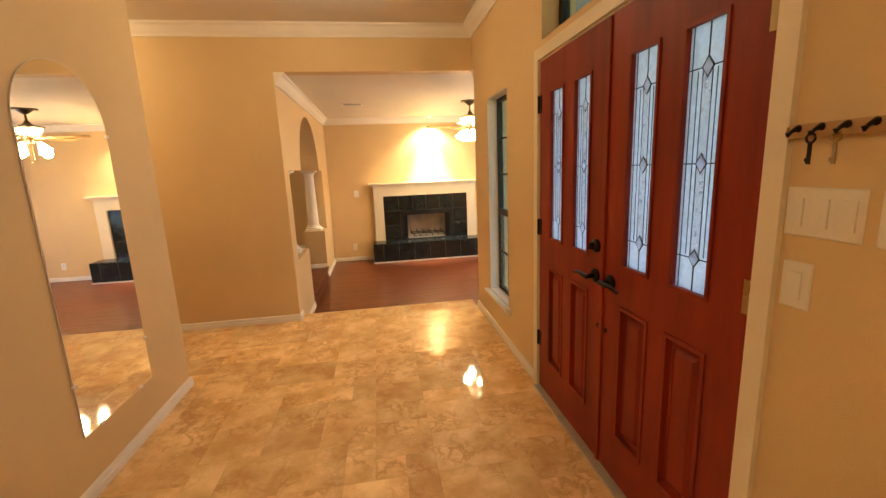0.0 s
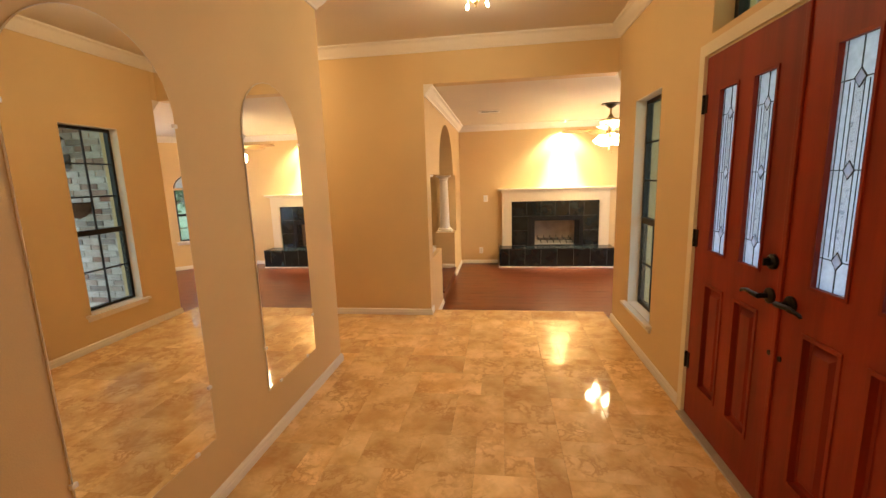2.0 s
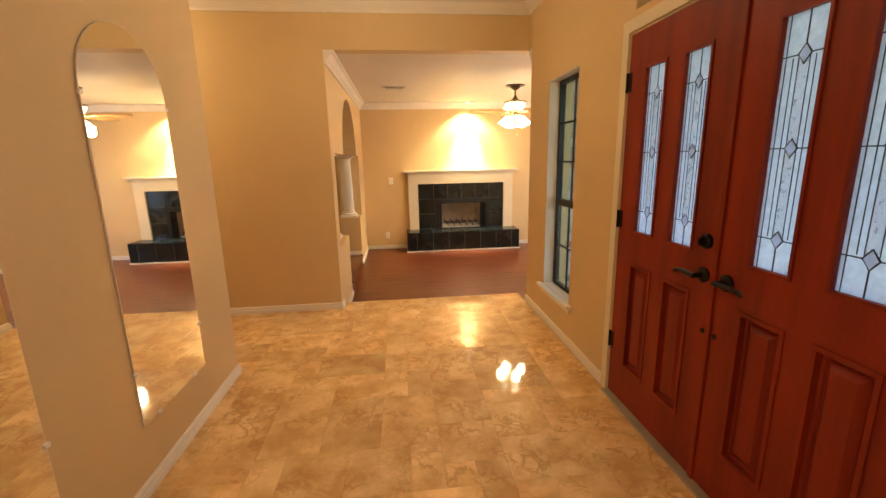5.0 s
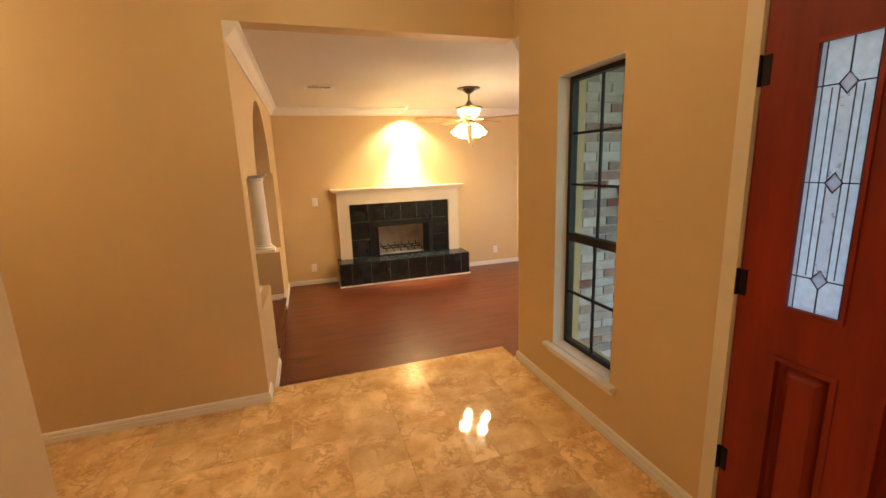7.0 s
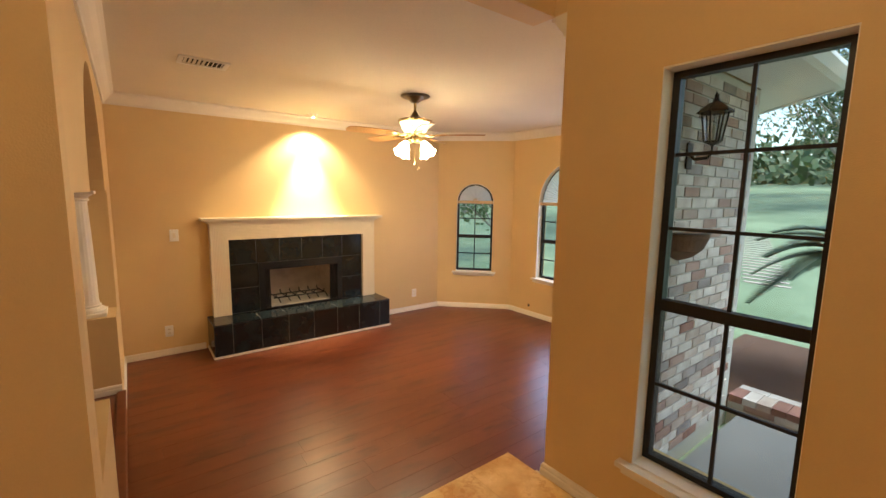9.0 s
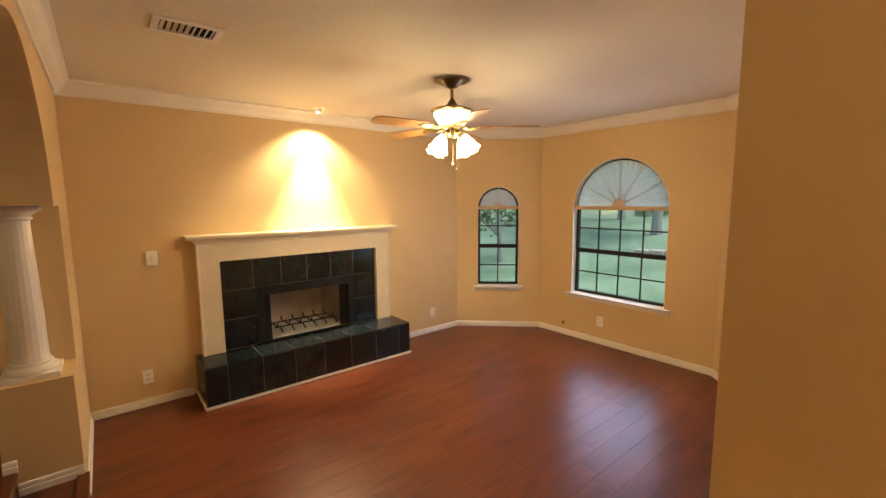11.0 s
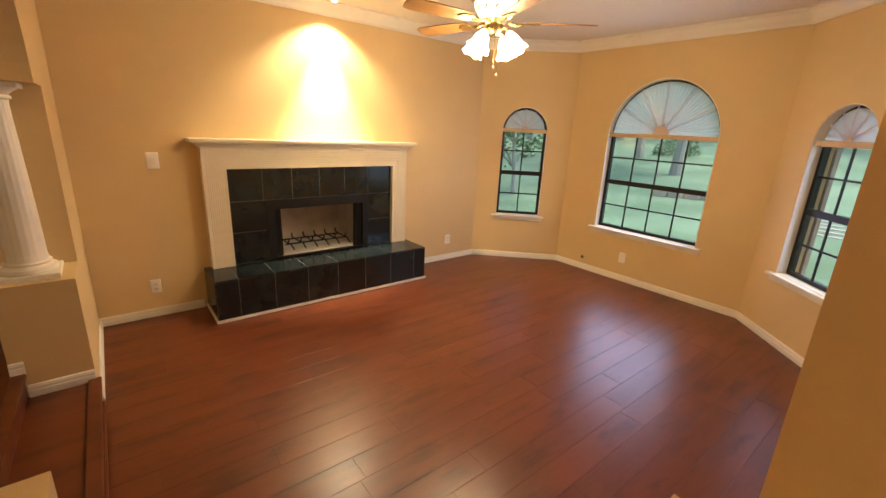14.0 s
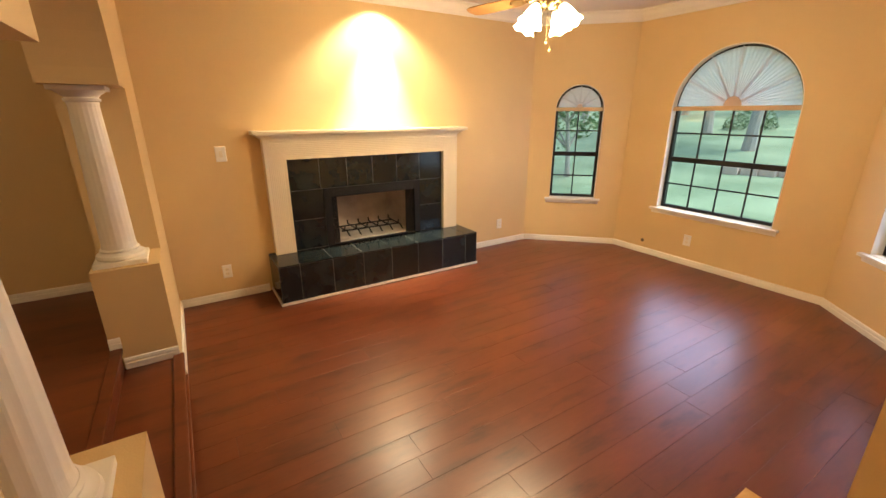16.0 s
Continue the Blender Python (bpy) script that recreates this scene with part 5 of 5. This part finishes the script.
south = thing("facade_porch", "whitewashed brick house wall beside the porch", "brick wall", pose(1.0, YS - 0.2, -0.3), kind="structure")
YB2 = YS - 0.195
part("mortar_bed", bm_box(0.2, YB2, -0.35, 2.04, YS - 0.181, 2.30), M_MORTAR, south)
brick_face(south, lambda u, z: pose(0.205 + u, YB2, z), 1.84, -0.16, 2.26)
diag = thing("facade_bay", "whitewashed brick outer face of the bay", "brick wall", pose(2.5, 0.2, -0.3), kind="structure")
a3 = Vector(BAY[3])
n3 = Vector((math.sqrt(0.5), -math.sqrt(0.5)))
e3 = Vector((math.sqrt(0.5), math.sqrt(0.5)))
for u0, u1, z0, z1 in ((-0.02, 0.31, -0.35, 2.3), (0.83, 1.2, -0.35, 2.3), (0.31, 0.83, -0.35, WZ0 - 0.03), (0.31, 0.83, 1.72, 2.3)):
    pl = lambda u, v, d: (a3.x + e3.x * u + n3.x * (0.171 + d), a3.y + e3.y * u + n3.y * (0.171 + d), v)
    part("brick_skin", bm_panel(pl, rect(u0, z0, u1, z1), [], (0.0, 0.03)), M_BRICK, diag)

# porch roof and the eave of the bay
eave = thing("roof_eave", "white soffit and gutter under brown shingles outside the window", "roof", pose(2.3, 0.2, 2.3), kind="structure")
pts = [(0.2, -0.62), (2.35, -0.62), (3.3, 0.35), (3.3, 3.1), (2.2, 4.2), (0.2, 4.2)]
part("soffit", bm_panel(lambda u, v, d: (u, v, d), pts[:5] + [(1.0, 4.2), (1.0, YF + 0.21), (2.0, YF + 0.21), (2.885, 2.87), (2.885, 0.67), (2.0, YS - 0.215), (0.2, YS - 0.215)], [], (2.30, 2.33)), M_SOFFIT, eave, "white painted soffit")
part("gutter", bm_run([(0.2, -0.62), (2.35, -0.62), (3.3, 0.35), (3.3, 3.1), (2.2, 4.2)], [(0.0, 2.29), (0.0, 2.42), (-0.02, 2.42), (-0.09, 2.41), (-0.10, 2.37), (-0.07, 2.31), (-0.04, 2.29)]), M_SOFFIT, eave, "white metal gutter")
rf = bmesh.new()
ridge = [rf.verts.new(p) for p in ((0.2, 1.6, 3.3), (0.6, 1.7, 3.3))]
rim = [rf.verts.new((x, y, 2.425)) for x, y in pts]
rf.faces.new((rim[0], rim[1], ridge[1], ridge[0]))
for i in (1, 2, 3):
    rf.faces.new((rim[i], rim[i + 1], ridge[1]))
rf.faces.new((rim[4], rim[5], ridge[0], ridge[1]))
part("shingles", rf, M_SHINGLE, eave, "weathered brown shingles")
porch = thing("roof_porch", "plain porch ceiling with a white beam", "roof", pose(1.0, -2.5, 2.7), kind="structure")
part("porch_ceiling", bm_box(0.2, -6.0, 2.72, 2.3, -1.3, 2.8), M_SOFFIT, porch)
part("porch_ceiling", bm_box(0.2, -1.3, 2.72, 1.3, -0.3, 2.8), M_SOFFIT, porch)
part("beam", bm_box(2.15, -6.0, 2.45, 2.32, -1.9, 2.72), M_SOFFIT, porch)

# lantern on the brick wall
LX, LY, LZ, LS = 0.92, YS - 0.33, 1.80, 0.86
lan = thing("wall_lantern", "black metal carriage lantern on the brick wall", "wall lantern", pose(LX, LY, LZ))


def lift(rows):
    return [(r * LS, LZ + z * LS) for r, z in rows]


part("back_plate", bm_box(LX - 0.035, YB2 - 0.024, LZ - 0.12, LX + 0.035, YB2 - 0.012, LZ + 0.03, 0.004), M_IRON, lan)
part("bracket", bm_tube([(LX, YB2 - 0.015, LZ - 0.03), (LX, YB2 - 0.05, LZ - 0.065), (LX, LY + 0.02, LZ - 0.06), (LX, LY, LZ - 0.03), (LX, LY, LZ + 0.01)], 0.010, 8), M_IRON, lan)
part("roof", bm_turn(lift([(0.108, 0.215), (0.104, 0.225), (0.06, 0.262), (0.024, 0.285), (0.012, 0.315), (0.016, 0.325), (0.0, 0.345)]), 6, (LX, LY, 0)), M_IRON, lan)
part("glass", bm_turn(lift([(0.048, 0.037), (0.074, 0.215)]), 6, (LX, LY, 0)), M_LANTERN, lan)
part("floor", bm_turn(lift([(0.0, 0.0), (0.012, 0.01), (0.05, 0.027), (0.054, 0.037)]), 6, (LX, LY, 0)), M_IRON, lan)
part("candle", bm_turn(lift([(0.012, 0.037), (0.012, 0.12), (0.0, 0.15)]), 8, (LX, LY, 0)), M_WHITEPL, lan, "white candle tube")
for i in range(6):
    q = i * math.pi / 3
    part("bar", bm_tube([(LX + 0.05 * LS * math.cos(q), LY + 0.05 * LS * math.sin(q), LZ + 0.035 * LS), (LX + 0.076 * LS * math.cos(q), LY + 0.076 * LS * math.sin(q), LZ + 0.217 * LS)], 0.005, 5), M_IRON, lan)
# half-round wall basket
BX, BR = 0.90, 0.80
bas = thing("wall_planter", "dark half-round wire wall planter on the brick", "planter", pose(BX, YB2 - 0.1, 1.2))
bm = bmesh.new()
rings = []
for z, r in ((1.14, 0.02), (1.165, 0.12), (1.21, 0.20), (1.28, 0.245), (1.31, 0.25)):
    rings.append([bm.verts.new((BX + BR * r * math.cos(math.pi * i / 14), YB2 - 0.014 - 0.75 * BR * r * math.sin(math.pi * i / 14), z)) for i in range(15)])
for r0, r1 in zip(rings, rings[1:]):
    for i in range(14):
        bm.faces.new((r0[i], r0[i + 1], r1[i + 1], r1[i]))
bm.faces.new(rings[-1])
part("liner", bm, M_MULCH, bas, "brown fibre liner")
part("rim", bm_tube([(BX + 0.252 * BR * math.cos(math.pi * i / 14), YB2 - 0.014 - 0.19 * BR * math.sin(math.pi * i / 14), 1.312) for i in range(15)], 0.006, 6), M_IRON, bas)


# sago palm
def sago(x, y, z, s, H):
    t = thing("sago_palm", "dark green sago palm with arching fronds in the bed", "palm", pose(x, y, z))
    part("trunk", bm_turn([(0.13 * s, 0), (0.13 * s, 0.2), (0.11 * s, 0.6), (0.12 * s, H - 0.2), (0.09 * s, H), (0.0, H + 0.04)], 14, (x, y, z)), M_BARK, t)
    for k in range(30):
        a = k * 2.39996
        up = 0.25 + 1.15 * (k / 30)
        L = s * rng.uniform(0.75, 0.95)
        bm = bmesh.new()
        e = Vector((math.cos(a), math.sin(a), 0))
        sd = Vector((-e.y, e.x, 0))
        pts = []
        for i in range(13):
            q = i / 12
            pts.append(Vector((x, y, z + H)) + e * (L * q * math.cos(up * (1 - 0.5 * q))) + Vector((0, 0, L * (math.sin(up) * q * 1.1 - 0.75 * q * q))))
        bm_tube(pts, [0.008 * (1 - 0.8 * i / 12) for i in range(13)], 4, bm)
        for i in range(2, 12):
            for h in (0.0, 0.2, 0.4, 0.6, 0.8):
                p = pts[i].lerp(pts[i + 1], h)
                w = 0.17 * s * math.sin(math.pi * min(1, (i + h) / 12.5) ** 0.8) + 0.03
                f = (pts[i + 1] - pts[i]).normalized()
                for g in (-1, 1):
                    tip = p + sd * g * w + f * 0.06 * s + Vector((0, 0, 0.035 * s))
                    bm.faces.new([bm.verts.new(v) for v in (p - f * 0.011, tip, p + f * 0.011)])
        part("frond", bm, M_PALM, t)


sago(3.4, -0.74, -0.15, 0.95, 1.10)


def tree(x, y, h, spread, seed, label):
    r = random.Random(seed)
    z = ground_z(x, y)
    t = thing("tree", label, "tree", pose(x, y, z - 0.05))
    bm = bmesh.new()
    base = Vector((x, y, z - 0.1))
    lean = Vector((r.uniform(-0.25, 0.25), r.uniform(-0.25, 0.25), 0))
    pts = [base + lean * q * q * h * 0.4 + Vector((0, 0, q * h * 0.45)) for q in (0, 0.15, 0.4, 0.7, 1.0)]
    bm_tube(pts, [0.018 * h, 0.0135 * h, 0.012 * h, 0.010 * h, 0.008 * h], 9, bm)
    tips = []
    for k in range(9):
        a = k * 2.4 + r.uniform(-0.4, 0.4)
        s = pts[2 + k % 3]
        L = spread * r.uniform(0.5, 1.0)
        e = Vector((math.cos(a), math.sin(a), 0))
        q = [s, s + e * L * 0.4 + Vector((0, 0, h * 0.12)), s + e * L * 0.75 + Vector((0, 0, h * 0.22)), s + e * L + Vector((0, 0, h * r.uniform(0.22, 0.42)))]
        bm_tube(q, [0.007 * h, 0.005 * h, 0.0035 * h, 0.0015 * h], 6, bm)
        tips += q[1:]
    tips += [pts[-1] + Vector((0, 0, h * q)) for q in (0.15, 0.3, 0.45)]
    part("trunk", bm, M_BARK, t, "grey bark trunk and limbs")
    verts, faces = [], []
    for p in tips:
        rad = spread * r.uniform(0.22, 0.42)
        for _ in range(110):
            v = Vector((r.gauss(0, 1), r.gauss(0, 1), r.gauss(0, 0.7)))
            c = p + v.normalized() * rad * r.random() ** 0.45
            s = r.uniform(0.05, 0.11) * (h / 7) ** 0.5 * 1.3
            d1 = Vector((r.gauss(0, 1), r.gauss(0, 1), r.gauss(0, 1))).normalized()
            d2 = d1.orthogonal().normalized()
            k = len(verts)
            verts += [c - d1 * s, c + d2 * s * 0.5, c + d1 * s, c - d2 * s * 0.5]
            faces.append((k, k + 1, k + 2, k + 3))
    me = bpy.data.meshes.new("crown")
    me.from_pydata(verts, [], faces)
    me.materials.append(M_LEAF)
    cr = new("crown", me)
    hang(cr, t)
    return t


TREES = ((6.4, 6.9, 4.4, 1.7), (12.5, 5.6, 11.0, 3.4), (16.0, 8.6, 12.0, 3.6), (24.0, 14.0, 12.0, 4.0), (27.0, 8.0, 13.0, 4.0), (25.0, 2.2, 12.0, 3.8), (33.0, 4.5, 13.0, 4.5), (20.0, 18.0, 12.0, 4.0), (13.0, 16.0, 11.0, 3.4), (34.0, 17.0, 13.0, 4.6), (30.0, -3.0, 12.0, 4.2))
for i, (x, y, h, s) in enumerate(TREES):
    tree(x, y, h, s, 100 + i, "young leafy tree beside the bay window" if i == 0 else "leafy green garden tree on the rising lawn")
# far woods, too many to count
r = random.Random(5)
verts, faces = [], []
for k in range(70):
    a = radians(-50 + 160 * k / 70)
    R = r.uniform(44, 60)
    c0 = Vector((R * math.cos(a), R * math.sin(a), 0))
    c0.z = ground_z(c0.x, c0.y) + r.uniform(0.6, 1.8)
    for _ in range(260):
        c = c0 + Vector((r.gauss(0, 2.6), r.gauss(0, 2.6), r.gauss(0.3, 1.5)))
        d1 = Vector((r.gauss(0, 1), r.gauss(0, 1), r.gauss(0, 1))).normalized()
        d2, s = d1.orthogonal().normalized(), r.uniform(0.35, 0.75)
        k0 = len(verts)
        verts += [c - d1 * s, c + d2 * s * 0.6, c + d1 * s, c - d2 * s * 0.6]
        faces.append((k0, k0 + 1, k0 + 2, k0 + 3))
me = bpy.data.meshes.new("far_woods")
me.from_pydata(verts, [], faces)
me.materials.append(M_LEAF)
tagged(new("far_woods", me), "distant green woods beyond the lawn", "woods", kind="stuff")
# clipped bushes
def bush(x, y, s, seed):
    r = random.Random(seed)
    z = ground_z(x, y)
    vs, fs = [], []
    for _ in range(900):
        v = Vector((r.gauss(0, 1), r.gauss(0, 1), abs(r.gauss(0, 0.8)))).normalized() * s * (0.7 + 0.35 * r.random())
        c = Vector((x, y, z)) + v
        d1 = Vector((r.gauss(0, 1), r.gauss(0, 1), r.gauss(0, 1))).normalized()
        d2, q = d1.orthogonal().normalized(), 0.07 * s
        k = len(vs)
        vs += [c - d1 * q, c + d2 * q * 0.5, c + d1 * q, c - d2 * q * 0.5]
        fs.append((k, k + 1, k + 2, k + 3))
    me = bpy.data.meshes.new("leaves")
    me.from_pydata(vs, [], fs)
    me.materials.append(M_LEAF)
    t = thing("bush", "rounded green garden bush on the lawn", "bush", pose(x, y, z), group="bushes")
    hang(new("leaves", me), t)
    part("stem", bm_tube([(x, y, z - 0.05), (x, y, z + s * 0.7)], [0.05 * s, 0.02 * s], 6), M_BARK, t)


for i, (x, y, s) in enumerate(((22.0, 0.5, 1.1), (18.0, 8.0, 0.9))):
    bush(x, y, s, 40 + i)

# ---- floor pieces ----
# tiles of the entry: a mixed pattern of four sizes, closely butted
TU = 0.1525
SIZES = ((3, 2), (2, 3), (2, 2), (3, 3), (2, 1), (1, 2), (1, 1))
tile_mesh = {z: mesh_of("floor_tile", bm_box(-z[0] * TU / 2 + 0.0004, -z[1] * TU / 2 + 0.0004, -0.006, z[0] * TU / 2 - 0.0004, z[1] * TU / 2 - 0.0004, 0.0, 0.0005), M_TILE) for z in SIZES}
rt = random.Random(11)
NX, NY = 19, 34
taken = set()
for j in range(NY):
    for i in range(NX):
        if (i, j) in taken:
            continue
        for w, h in sorted(SIZES, key=lambda z: rt.random() * (0.25 if z in ((3, 2), (2, 3), (2, 2)) else 0.5 if z == (3, 3) else 0.9 if z != (1, 1) else 2.0)):
            cells = [(i + a, j + b) for a in range(w) for b in range(h)]
            if i + w <= NX and j + h <= NY and not any(c in taken for c in cells):
                break
        taken.update(cells)
        x0, y0 = -0.02 - NX * TU + i * TU, YT - (j + h) * TU
        x1, y1 = x0 + w * TU, y0 + h * TU
        if x1 < XM and -3.69 < y0 and y1 < -1.195:
            continue
        if y1 > 0.0 and x0 < XL:
            if x1 > XL + 0.01:
                part("floor_tile", bm_box(XL + 0.001, y0 + 0.0004, -0.006, x1 - 0.0004, y1 - 0.0004, 0.0, 0.0005), M_TILE, floor_entry)
            if y0 < -0.02:
                part("floor_tile", bm_box(x0 + 0.0004, y0 + 0.0004, -0.006, min(x1, XL) - 0.0004, -0.001, 0.0, 0.0005), M_TILE, floor_entry)
            continue
        piece("floor_tile", tile_mesh[w, h], floor_entry, pose((x0 + x1) / 2, (y0 + y1) / 2, 0))
rest = bmesh.new()
XW, YW = -0.02 - NX * TU, YT - NY * TU
for i in range(5):
    for j in range(16):
        x0, y0 = XW - (i + 1) * 0.457, -0.02 - (j + 1) * 0.45
        bm_box(max(x0, -5.0) + 0.0005, y0 + 0.0005, -0.006, x0 + 0.457 - 0.0005, y0 + 0.4495, 0.0, 0, rest)
for i in range(6):
    for j in range(5):
        x0, y0 = XW + i * (NX * TU / 6), YW - (j + 1) * 0.45
        bm_box(x0 + 0.0005, y0 + 0.0005, -0.006, x0 + NX * TU / 6 - 0.0005, y0 + 0.4495, 0.0, 0, rest)
tagged(part("floor_tiles_far", rest, M_TILE, floor_entry), kind="stuff")
# strip between the tiles and the front wall
part("floor_tile", bm_box(-0.019, -7.2, -0.006, 0.0, YS + 0.001, 0.0, 0.0008), M_TILE, floor_entry)
part("step_face", bm_box(XL, YT - 0.006, ZL, -0.02, YT, -0.006), M_TILE, landing)
part("step_side", bm_box(-0.024, YS, ZL, -0.018, YT, -0.006), M_TILE, landing)

# planks of the sunken floor
PW, PLN = 0.147, 1.22
cuts = []
for a, b in ((BAY[0], BAY[1]), (BAY[2], BAY[3])):
    A, D = Vector(a), (Vector(b) - Vector(a)).normalized()
    cuts.append((Vector((A.x, A.y, 0)), Vector((-D.y, D.x, 0))))
rp = random.Random(3)
y = -0.20
while y < YF:
    x = XL - rp.uniform(0.0, PLN)
    y1 = min(y + PW, YF)
    while x < XB:
        x0, x1 = max(x, XL), min(x + PLN, XB)
        x += PLN
        if x1 - x0 < 0.02:
            continue
        ya = max(y, YT - 0.02) if x1 <= -0.03 else max(y, YS)
        if x0 < -0.03 < x1 and y < YT - 0.02:
            x0 = -0.03
        if y1 - ya < 0.01:
            continue
        b = bm_box(x0 + 0.0006, ya + 0.0006, ZL - 0.005, x1 - 0.0006, y1 - 0.0006, ZL, 0.0008)
        for co, no in cuts:
            bmesh.ops.bisect_plane(b, geom=b.verts[:] + b.edges[:] + b.faces[:], plane_co=co, plane_no=no, clear_outer=True)
        if b.faces:
            b.transform(pose(-x0, -y, 0))
            piece("plank", mesh_of("plank", b, M_PLANK), floor_living, pose(x0, y, 0))
    y = y1
